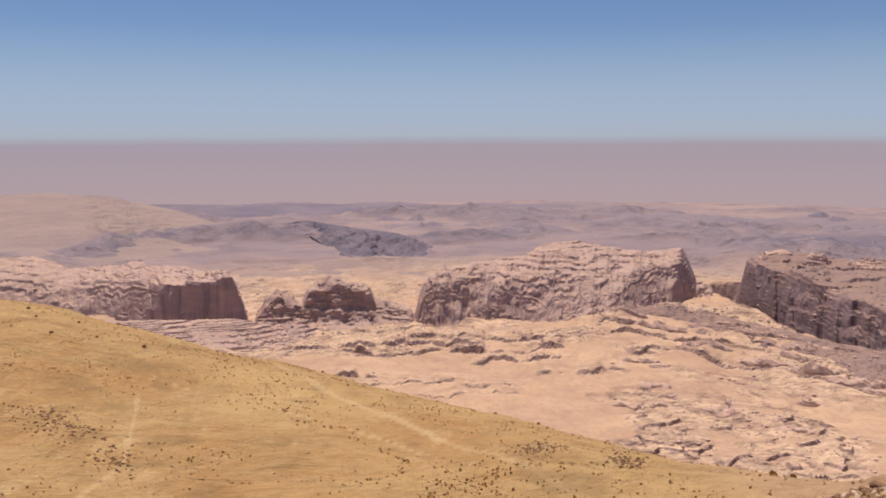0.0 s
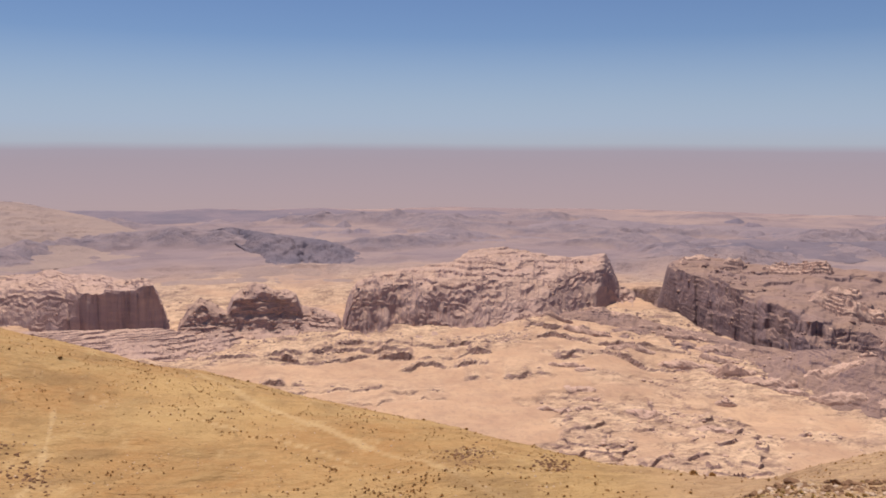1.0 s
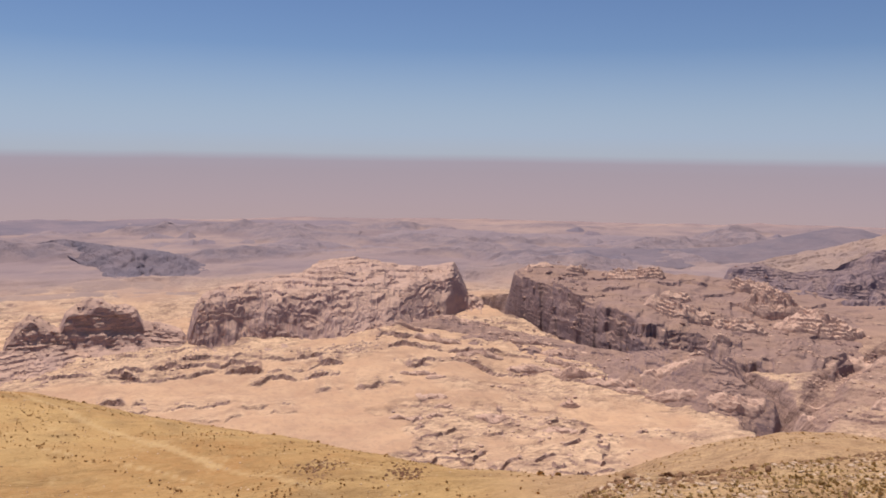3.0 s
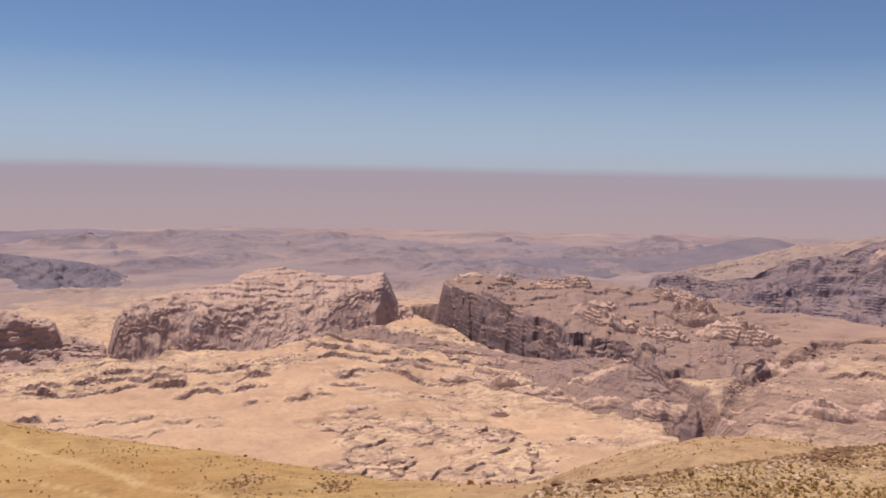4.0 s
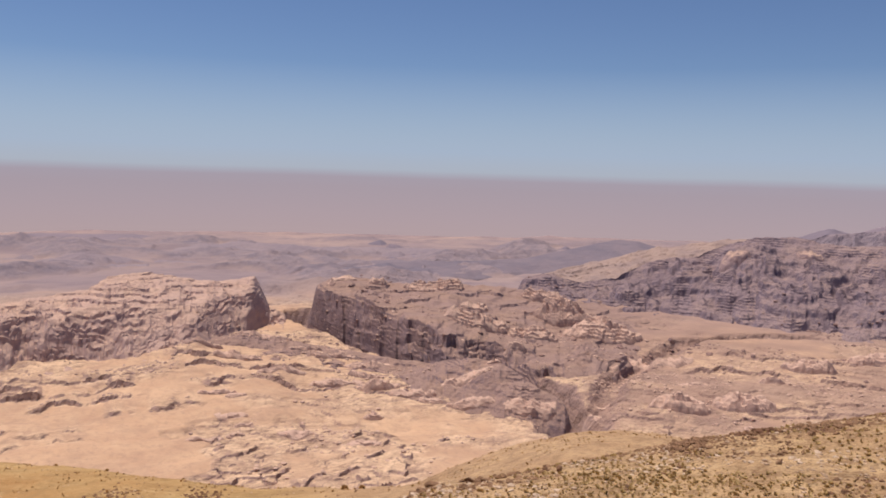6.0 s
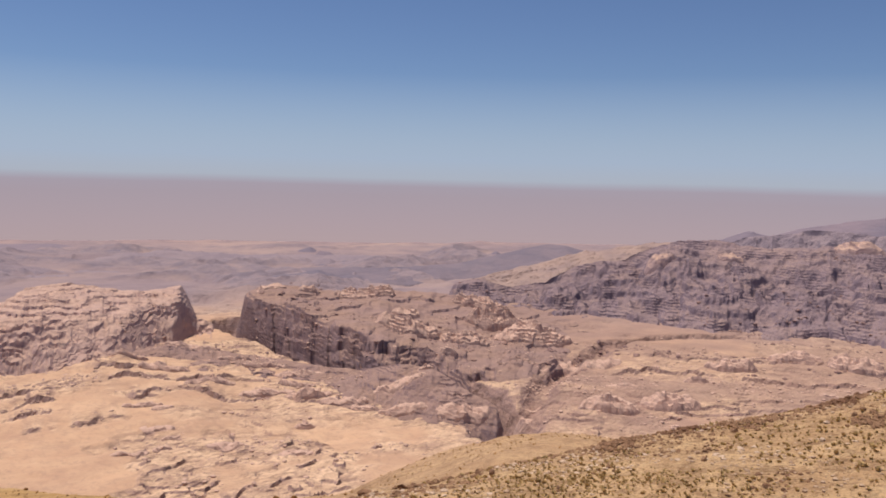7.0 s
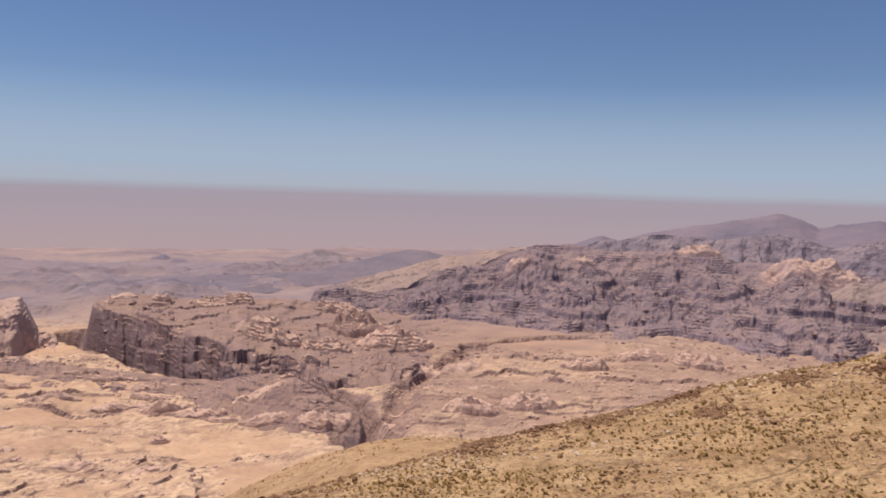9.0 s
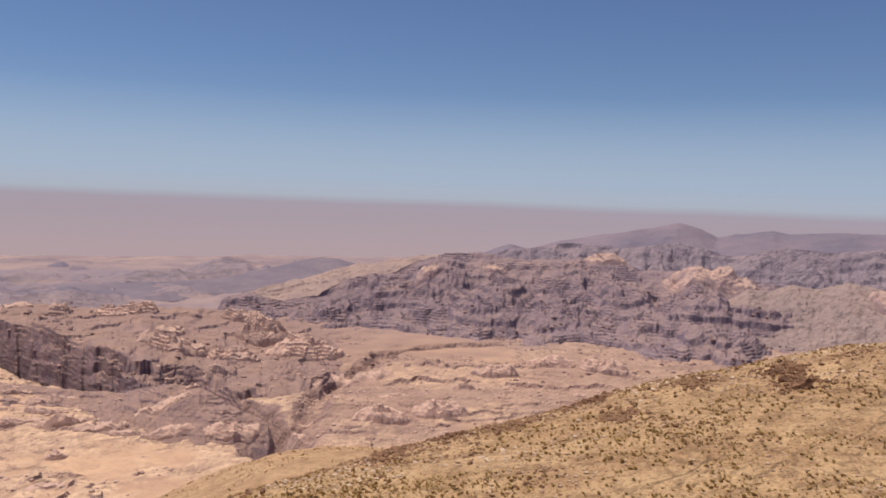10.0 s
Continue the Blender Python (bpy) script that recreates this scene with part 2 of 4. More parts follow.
def haze_material():
    """A glowing backdrop: mauve dusty haze beyond the last hills, fading through painted pale sky blue above it."""
    m = Nodes("haze_glow")
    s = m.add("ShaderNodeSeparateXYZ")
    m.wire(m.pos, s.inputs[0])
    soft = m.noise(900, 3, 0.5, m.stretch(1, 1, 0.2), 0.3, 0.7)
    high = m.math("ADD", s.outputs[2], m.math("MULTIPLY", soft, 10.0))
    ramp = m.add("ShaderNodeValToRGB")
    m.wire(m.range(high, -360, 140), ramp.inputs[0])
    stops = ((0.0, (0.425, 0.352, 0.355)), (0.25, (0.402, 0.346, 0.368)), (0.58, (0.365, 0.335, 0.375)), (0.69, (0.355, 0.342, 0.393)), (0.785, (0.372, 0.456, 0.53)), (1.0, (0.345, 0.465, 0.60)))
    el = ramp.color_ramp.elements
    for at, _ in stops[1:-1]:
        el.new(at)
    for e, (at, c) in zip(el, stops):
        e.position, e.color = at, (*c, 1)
    # the haze is given its brightness by emission
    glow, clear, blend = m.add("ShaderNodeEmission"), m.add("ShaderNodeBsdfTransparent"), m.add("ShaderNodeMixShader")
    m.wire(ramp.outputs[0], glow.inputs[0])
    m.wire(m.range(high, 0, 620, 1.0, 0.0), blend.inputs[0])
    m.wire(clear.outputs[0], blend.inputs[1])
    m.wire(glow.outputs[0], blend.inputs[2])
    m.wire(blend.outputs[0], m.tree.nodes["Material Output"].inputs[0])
    return m.mat


GROUND = ground_material()
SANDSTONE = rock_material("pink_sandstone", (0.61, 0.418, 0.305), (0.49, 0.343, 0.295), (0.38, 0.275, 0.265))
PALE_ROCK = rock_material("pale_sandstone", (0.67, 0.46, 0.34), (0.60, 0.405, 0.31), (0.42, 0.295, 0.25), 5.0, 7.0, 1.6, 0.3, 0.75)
DARK_ROCK = rock_material("varnished_shaded_sandstone", (0.335, 0.212, 0.158), (0.335, 0.22, 0.192), (0.26, 0.18, 0.178), 7.0, 26.0, 3.0, 0.5, 0.9, 0.25)
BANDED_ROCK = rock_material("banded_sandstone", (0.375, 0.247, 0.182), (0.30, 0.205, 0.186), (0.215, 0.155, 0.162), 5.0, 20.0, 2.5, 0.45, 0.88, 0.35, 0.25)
GRANITE = mottled_material("mauve_varnished_shaded_rock", (0.37, 0.262, 0.216), (0.25, 0.19, 0.206), (0.19, 0.15, 0.18))
# far colours are paled towards mauve to hold the haze of distance
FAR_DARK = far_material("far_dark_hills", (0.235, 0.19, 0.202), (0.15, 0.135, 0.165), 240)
FAR_MID = far_material("far_hazed_range", (0.25, 0.20, 0.218), (0.165, 0.148, 0.182), 300)
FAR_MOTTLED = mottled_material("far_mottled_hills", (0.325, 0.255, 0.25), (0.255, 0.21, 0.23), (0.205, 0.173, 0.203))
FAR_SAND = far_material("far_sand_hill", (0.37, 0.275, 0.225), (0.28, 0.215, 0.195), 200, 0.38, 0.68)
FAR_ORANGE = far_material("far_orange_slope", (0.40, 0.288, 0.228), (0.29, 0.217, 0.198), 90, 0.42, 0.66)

# ================= the ground, one sheet to the horizon =================
VALLEY = -338.0
# bearing, elevation of the brow of the ochre hill and of the stony slope, and their distances
OCHRE_EL = [(-180, -9), (-60, -6), (-27.9, -9.25), (-24.8, -10.1), (-21.6, -11.4), (-18.2, -12.6), (-14.7, -13.7), (-11, -14.5), (-5.3, -16.2), (0.6, -17.6),
            (6.9, -18.9), (10, -19.7), (13, -20.3), (16, -20.7), (19.7, -20.9), (24, -20.9), (27, -20.4), (30.5, -19.35), (32.7, -18.5), (35.3, -17.55),
            (37.8, -16.8), (40.7, -16.35), (42.8, -16.4), (45, -16.6), (50, -17.5), (60, -18), (90, -18), (180, -9)]
OCHRE_R = [(-180, 300), (-60, 620), (-28, 620), (-15, 540), (0, 430), (10, 330), (20, 260), (27, 235), (33, 255), (42, 260), (50, 230), (90, 220), (180, 300)]
STONY_EL = [(-180, -9), (-60, -30), (5, -30), (18, -25), (24, -22.3), (25.9, -21.4), (28.6, -20.4), (31.3, -20), (34.3, -19.4), (37.9, -18.5), (41.4, -17.75), (44.8, -16.7),
            (48, -15.7), (51.3, -14.8), (54.7, -14.1), (57, -13.3), (59.2, -12.4), (60.6, -11.8), (64.2, -10.6), (67.6, -9.75), (71, -8.7), (74.1, -7.7),
            (77, -7), (100, -5), (180, -9)]
STONY_R = [(-180, 300), (-60, 60), (20, 95), (30, 105), (40, 115), (50, 125), (60, 135), (70, 150), (90, 170), (180, 300)]
GORGE = [[(18.6, 2060), (19.6, 1930), (22.5, 1770), (25.6, 1610), (27.6, 1490), (30.2, 1440), (33.6, 1400), (35.9, 1290), (37.4, 1200), (38.1, 1110), (38.4, 960)],
         [(38.2, 1100), (39.0, 1230), (40.6, 1430), (41.6, 1560), (45, 1760), (47.6, 1840), (52, 1900)]]
TRACKS = [[(-13, 0.97), (-7.2, 0.78), (-3.3, 0.72), (0.6, 0.66), (3.8, 0.66), (6.1, 0.62), (9, 0.6)],
          [(-20.3, 0.62), (-20.6, 0.56), (-21.5, 0.45), (-23.7, 0.40), (-25.1, 0.36)],
          [(-27, 0.86), (-20, 0.70), (-12, 0.66), (-5, 0.63), (1, 0.60)]]


def path_distance(x, y, points):
    best = np.full(x.shape, 1e9)
    for (ax, ay), (bx, by) in zip(points, points[1:]):
        dx, dy = bx - ax, by - ay
        u = np.clip(((x - ax) * dx + (y - ay) * dy) / (dx * dx + dy * dy), 0, 1)
        best = np.minimum(best, np.hypot(x - ax - u * dx, y - ay - u * dy))
    return best


def brow(az, r, els, rs, start, fall, wide):
    """A hillside that drops from the viewpoint, flattens towards its brow and falls away behind it."""
    es, dist = soft_curve(els, az, wide), soft_curve(rs, az, 3.0)
    u = np.clip(1 - r / dist, 0, 1)
    z = r * np.tan(np.radians(es - (es - start) * u * u))
    past = np.clip(r - dist, 0, None)
    zb = dist * np.tan(np.radians(es)) + past * np.tan(np.radians(es)) - fall * past ** 2 / (1 + past * fall / 0.75)
    return EYE + np.where(r < dist, z, zb)


def valley_height(az, r):
    """The valley floor with its bedrock, without the near hills. Gives height and how rocky it is."""
    x, y = plan(az, r)
    z = VALLEY + 34 * step(24, 52, az) * step(900, 1500, r) + 10 * fbm(x / 420, y / 420, 3, 11) - 8 * step(3000, 4800, r)
    z = z + 16 * np.exp(-(((az - 11.5) / 3.2) ** 2 + ((r - 1560) / 150) ** 2))
    z = z - 13 * step(16, 21, az) * (1 - step(36, 39, az)) * step(1050, 1150, r) * (1 - step(1300, 1420, r))
    lump = fbm(x / 230, y / 230, 5, 21, 0.6)
    wander = az + 6.0 * fbm(x / 130, y / 130, 4, 23, 0.6)
    slabs = step(11.0, 15, wander) * (1 - step(27, 33, wander)) * (1 - step(1080, 1210, r))
    shelf = (1 - step(-13, -9, az)) * step(1250, 1380, r) * (1 - step(1900, 2300, r))
    right = step(11, 19, wander) * step(1130, 1280, r) * (1 - step(2100, 2500, r))
    right = right * (1 - 0.4 * step(39, 44, az))
    band = step(1330, 1420, r) * (1 - step(1580, 1660, r)) * (1 - step(8, 12, az))
    sandy = step(-8, -4, az) * (1 - step(8, 11, az)) * (1 - step(1310, 1370, r))
    rock = step(-0.05, 0.25, lump + 0.55 * slabs + 0.35 * shelf + 0.30 * right + 0.30 * band - 0.16 * sandy)
    rock = rock * (1 - 0.7 * step(2300, 2900, r)) * (1 - 0.25 * step(40, 44, az) * step(1240, 1330, r + 60 * lump))
    across = np.radians(az) * 1500
    tilt = x * 0.36 - y * 0.34 + 20 * fbm(x / 70, y / 70, 3, 31, 0.5)
    saw = tilt / 21 - np.floor(tilt / 21)
    notch = step(0.05, 0.4, noise2(x / 13, y / 16, 35)) * saw ** 1.6
    slab_z = 4.8 * notch + 3.4 * fbm(across / 60, r / 40, 4, 36, 0.5)
    base = 22 * fbm(across / 330, r / 190, 4, 41, 0.5) + 7 * fbm(across / 110, r / 55, 3, 42, 0.5)
    wild = step(-0.2, 0.4, noise2(across / 130, r / 70, 44))
    warp = base + 2.2 * fbm(across / 55, r / 40, 4, 46, 0.6)
    beds = base + wild * (0.8 * (terrace(warp + 80, 4.6, 0.1) - 80 - warp) + 0.5 * (terrace(warp + 80, 1.7, 0.15) - 80 - warp))
    block = 1.5 * np.abs(noise2(across / 26, r / 12, 47)) + 1.0 * np.abs(noise2(across / 8, r / 7, 48)) + 1.6 * ridged(across / 70, r / 40, 2, 49)
    z = z + rock * (slabs * (slab_z + 0.6 * beds + 0.8 * block) + (1 - slabs) * (0.95 * beds + block - 1.6))
    z = z + (1 - rock) * (1.8 * fbm(x / 60, y / 60, 3, 51) + 0.35 * base)
    for near, left, right_end, tall, seed in ((1352, -7.5, 8.6, 13, 401), (1388, -12, 3, 9, 405), (1215, -8, -3.5, 8, 409), (1165, 0.5, 5.5, 4.5, 413), (1300, 1.5, 9.5, 7, 417), (1240, 6, 13, 6, 421), (1430, -3, 9, 8, 425),
                                              (1180, -9, 2, 3.5, 449), (1120, -3, 8, 2.5, 453), (1490, 10, 18, 9, 429), (1420, 11, 20, 9, 433), (1340, 12, 22, 8, 437), (1480, 44, 60, 7, 441), (1600, 46, 62, 8, 445)):
        line = near + 34 * fbm(az * 0.55, az * 0 + seed, 4, seed, 0.6)
        crest = tall * np.clip(0.75 + 1.0 * fbm(az * 0.9, az * 0 + 3.1 * seed, 3, seed + 1), 0, 1) * step(left, left + 1.2, az) * (1 - step(right_end - 1.2, right_end, az))
        past = r - line
        z = z + crest * step(-2.5, 2.5, past) * np.exp(-np.clip(past, 0, None) / 55)
        rock = np.maximum(rock, step(0.5, 3, crest) * step(-10, -4, past) * np.exp(-np.clip(past, 0, None) / 40))
    away = step(2150, 2700, r) * (1 - 0.75 * step(4000, 4600, r))
    hills = np.clip(ridged(x / 640 + 3.1, y / 520, 5, 55) - 0.12 + 0.3 * fbm(x / 900, y / 900, 2, 57), 0, 1)
    z = z + away * 62 * hills
    rock = np.maximum(rock * (1 - away), away * step(0.04, 0.3, hills + 0.12 * fbm(x / 90, y / 90, 4, 59, 0.6)))
    wob = 18 * fbm(x / 60, y / 60, 5, 61, 0.6)
    depth = np.zeros_like(z)
    for line, deep, wide in zip(GORGE, (48.0, 17.0), (34.0, 22.0)):
        d = path_distance(x, y, [plan(a, q) for a, q in line]) + wob
        depth = np.maximum(depth, deep * (1 - step(wide * 0.25, wide * 1.5, d)))
    z = z - depth * (1 + 0.25 * fbm(x / 24, y / 24, 4, 63, 0.6))
    rock = np.maximum(rock, step(2, 10, depth))
    return z, rock


def near_height(az, r):
    """The ochre hill and the stony slope below the viewpoint."""
    x, y = plan(az, r)
    foot = step(5, 60, r)
    ochre = brow(az, r, OCHRE_EL, OCHRE_R, -40, 0.004, 0.8)
    ochre = ochre + foot * (2.6 * fbm(x / 60, y / 60, 3, 71) + 0.9 * fbm(x / 10, y / 10, 4, 74) - 1.0 * np.maximum(ridged(x / 75 + 3, y / 110, 2, 77), 0))
    stony = brow(az, r, STONY_EL, STONY_R, -44, 0.012, 0.5)
    stony = stony + foot * (0.7 * fbm(x / 16, y / 16, 4, 81) + 0.22 * fbm(x / 2.2, y / 2.2, 3, 85))
    drop = 1.6 * np.exp(-r / 14)
    return ochre - drop, stony - drop


def terrain(az, r):
    """Height of the sheet, and the weights of what lies there."""
    valley, rock = valley_height(az, r)
    ochre, stony = near_height(az, r)
    hill = np.maximum(ochre, stony)
    z = np.maximum(valley, hill)
    w_stony = step(-0.4, 0.4, stony - np.maximum(ochre, valley))
    w_ochre = step(-1.5, 1.5, ochre - valley) * (1 - w_stony)
    dry = 0.65 * w_ochre * step(15, 29, az)
    w_stony, w_ochre = w_stony + dry, w_ochre - dry
    return z, w_ochre, w_stony, rock


def build_ground():
    dense = np.arange(-33.0, 80.0, 0.13)
    az = np.concatenate([dense, np.arange(80.0, 327.0, 3.5)])
    near = np.concatenate([[0.05], np.geomspace(1.0, 60, 22), np.geomspace(62, 640, 160)])
    far = 338.0 / np.tan(np.radians(np.concatenate([np.linspace(27.0, 7.5, 460), np.linspace(7.46, 3.985, 84)])))
    r = np.concatenate([near, far[far > 645]])
    a2, r2 = np.meshgrid(az, r)
    a2 = np.where(a2 > 180, a2 - 360, a2)
    z, w_ochre, w_stony, rock = terrain(a2, r2)
    x, y = plan(a2, r2)
    me = mesh_of("ground", np.stack([x, y, z], -1).reshape(-1, 3), grid_quads(len(r), len(az), True))
    me.polygons.foreach_set("use_smooth", np.repeat(r[:-1] < 640, len(az)))
    track = np.zeros_like(z)
    for line, wide in zip(TRACKS, (2.6, 1.0, 0.9)):
        pts = [plan(a, f * float(curve(OCHRE_R, a))) for a, f in line]
        track = np.maximum(track, 1 - step(wide * 0.4, wide, path_distance(x, y, pts) + 0.8 * noise2(x / 14, y / 14, 91)))
    # share of the hazed colour, growing with distance
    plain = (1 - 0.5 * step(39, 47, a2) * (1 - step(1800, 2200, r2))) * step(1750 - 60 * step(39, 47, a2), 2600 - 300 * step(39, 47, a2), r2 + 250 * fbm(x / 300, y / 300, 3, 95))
    brown = step(37.5, 39.5, a2) * (1 - 0.2 * step(44, 51, a2 + 5 * fbm(x / 120, y / 120, 4, 98, 0.6))) * step(1120, 1200, r2) * (1 - step(2100, 2400, r2))
    brush = step(0.16, 0.5, fbm(x / 30, y / 30, 5, 97, 0.6)) * 0.55
    brush = np.where(r2 > 700, 0.8 * brown * step(-0.8, 0.2, fbm(x / 110, y / 110, 5, 99, 0.6)), brush)
    one = np.ones_like(z)
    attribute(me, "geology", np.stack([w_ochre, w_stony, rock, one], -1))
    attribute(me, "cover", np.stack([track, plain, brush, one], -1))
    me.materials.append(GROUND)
    return tagged(new("ground", me), "ochre hillside, stony slope and pink sandy desert valley", "ground", kind="structure")


build_ground()

# ================= glowing backdrop of dusty haze behind everything ===
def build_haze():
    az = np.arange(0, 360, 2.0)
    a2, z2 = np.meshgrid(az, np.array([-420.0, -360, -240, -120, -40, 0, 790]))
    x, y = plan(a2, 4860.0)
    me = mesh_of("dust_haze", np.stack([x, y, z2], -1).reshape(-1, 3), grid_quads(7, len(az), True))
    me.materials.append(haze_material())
    ob = tagged(new("backdrop_dust_haze", me), "glowing backdrop of mauve dusty haze along the horizon", "haze", kind="structure")
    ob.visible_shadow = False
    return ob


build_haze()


# ================= rock massifs, ridges and far hills =================
def smooth_rows(v, k):
    """A running mean down the rows, ends kept."""
    pad = np.concatenate([np.repeat(v[:1], k, 0), v, np.repeat(v[-1:], k, 0)])
    c = np.cumsum(np.concatenate([np.zeros_like(v[:1]), pad]), 0)
    return (c[2 * k + 1:] - c[:-2 * k - 1]) / (2 * k + 1)


def massif(name, label, category, az0, az1, front, top, crest, back, material, run=14.0, rough=6.0, crag=5.0, size=26.0, bed=8.0, seed=0,
           columns=0.1, rows=(10, 46, 56, 10), talus=0.14, group="", kind="", foot=None, parts=False, soft=3, flute=0.55, grain=1.0, smooth=False, bedding=0.6, steps=0.65):
    """A rock body: foot at the distances front, brow of its face at the elevations top, crest at (bearing, distance, elevation), falling behind over back metres.
    rough: relief of the top; crag: depth of the clefts in the face, about size metres wide; bed: thickness of the beds."""
    az = np.arange(az0, az1 + columns / 2, columns)
    cr = np.array(crest, float)
    rc, ec = np.interp(az, cr[:, 0], cr[:, 1]), np.interp(az, cr[:, 0], cr[:, 2])
    arc = np.radians(az) * rc.mean()
    run = np.full(az.shape, float(run)) if not isinstance(run, list) else curve(run, az)
    run = np.minimum(run, 0.6 * (rc - soft_curve(front, az, 0.35) - 1.6 * crag).clip(4))
    bay = fbm(arc / (size * 2.6) + seed, arc * 0 + seed, 3, seed + 3)
    rf = soft_curve(front, az, 0.35) + crag * 1.6 * bay
    jag = fbm(arc / (size * 0.9) + seed, arc * 0 + seed, 4, seed + 5, 0.6)
    zb = valley_height(az, rf)[0] if foot is None else rise(curve(foot, az), rf)
    zt = rise(curve(top, az), rf + run)
    height = np.maximum(zt - zb, 0)
    zt = np.minimum(zt + 0.16 * height * fbm(arc / (size * 1.3), arc * 0 + 7.7, 3, seed + 7), rise(ec, rc) - 0.5)
    height = np.maximum(zt - zb, 0)
    zc = rise(ec, rc) + np.minimum(0.35 * rough, 4.5) * jag
    n0, n1, n2, n3 = rows
    lines_r, lines_z, weight, face = [], [], [], []
    shelf = 0.45 + 0.18 * fbm(arc / (size * 3), arc * 0 + 1.5, 2, seed + 9)
    for u in np.linspace(0, 1, n0, False):
        lines_r.append(rf - (1 - u) * (height * 0.6 + 4)), lines_z.append(zb - 6 + u * (6 + talus * height)), weight.append(0.3 + 0.5 * u), face.append(0.5 * u)
    for u in np.linspace(0, 1, n1, False):
        out = np.where(u < shelf, 0.42 * u / shelf, 0.42 + 0.58 * (np.maximum(u - shelf, 0) / (1 - shelf)) ** 0.8)
        out = out + 0.16 * np.exp(-((u - shelf) / 0.06) ** 2)
        lines_r.append(rf + out * run), lines_z.append(zb + height * (talus + (1 - talus) * u)), weight.append(1.0), face.append(1.0)
    for u in np.linspace(0, 1, n2, False):
        lines_r.append(rf + run + u * (rc - rf - run)), lines_z.append(zt + (zc - zt) * (0.5 * math.sin(u * math.pi / 2) + 0.5 * u))
        weight.append(1.0 - 0.45 * u), face.append(max(0.0, 1 - u * 9))
    for u in np.linspace(0, 1, n3):
        lines_r.append(rc + u * back), lines_z.append(zc + (np.minimum(zb, zc) - 12 - zc) * u ** 1.5), weight.append(0.5), face.append(0.0)
    r, z = np.array(lines_r), np.array(lines_z)
    zfoot = z[0] - 45
    r[:-n3], z[:-n3] = smooth_rows(r[:-n3], soft), smooth_rows(z[:-n3], soft)
    w, face = np.array(weight)[:, None], np.array(face)[:, None]
    a = np.broadcast_to(az, r.shape)
    s = np.radians(a) * r.mean()
    tall = np.clip(height / 25, 0.1, 1)
    up = z + 0.55 * (r - rf)
    slant = s + 0.35 * z
    clefts = crag * (flute * ridged(slant / size + seed, up / (size * 2.6 * (1 + 2 * flute)), 3, seed + 11) + (1.6 - 0.7 * flute) * fbm(s / (size * 1.8), up / size, 6, seed + 12, 0.58))
    warp = z + 2.2 * noise2(z / 5.5 + 0.15 * seed, s / 300, seed + 14) + 7 * fbm(s / 80, r / 80, 3, seed + 13)
    broken = step(-0.1, 0.6, noise2(s / 45, up / 18, seed + 15))
    ledge = (terrace(warp + 900, bed, 0.35) - 900 - warp) * broken
    r = r + face * (clefts - bedding * ledge) * tall + w * grain * (1.5 * fbm(s / 14, up / 11, 3, seed + 17) + 0.7 * np.abs(noise2(s / 6, up / 5, seed + 18)))
    flat = np.clip(1 - face, 0, 1) * w
    lump = rough * (0.7 * ridged(s / (size * 1.5), r / (size * 1.5), 4, seed + 19) + 0.6 * grain * fbm(s / (size * 0.7), r / (size * 0.7), 4, seed + 23, 0.5))
    lump = (1 - steps) * lump + steps * (terrace(lump + 200, bed * 0.8, 0.3) - 200)
    ends = np.minimum(step(0, 0.4, az - az0), step(0, 0.4, az1 - az))
    z = z + (flat * lump + 0.08 * grain * w * rough * fbm(s / 9, r / 9, 3, seed + 25)) * np.clip(height / 20, 0.25, 1) * ends
    z = z - (1 - ends) * 10
    z[0] = np.minimum(z[0], zfoot)
    x, y = plan(a, r)
    verts = np.stack([x, y, z], -1)
    if not parts:
        me = mesh_of(name, verts.reshape(-1, 3), grid_quads(*r.shape), smooth)
        me.materials.append(material)
        return tagged(new(name, me), label, category, group, kind)
    whole = tagged(new(name), label, category, group, kind)
    mid = verts[n0, len(az) // 2]
    whole.location = mid
    for piece, a0, a1 in (("talus", 0, n0), ("cliff", n0, n0 + n1 + 6), ("caprock", n0 + n1 + 6, len(z) - 1)):
        v = verts[a0:a1 + 1]
        me = mesh_of(piece, (v - mid).reshape(-1, 3), grid_quads(v.shape[0], v.shape[1]), smooth)
        me.materials.append(material)
        new(piece, me).parent = whole
    return whole


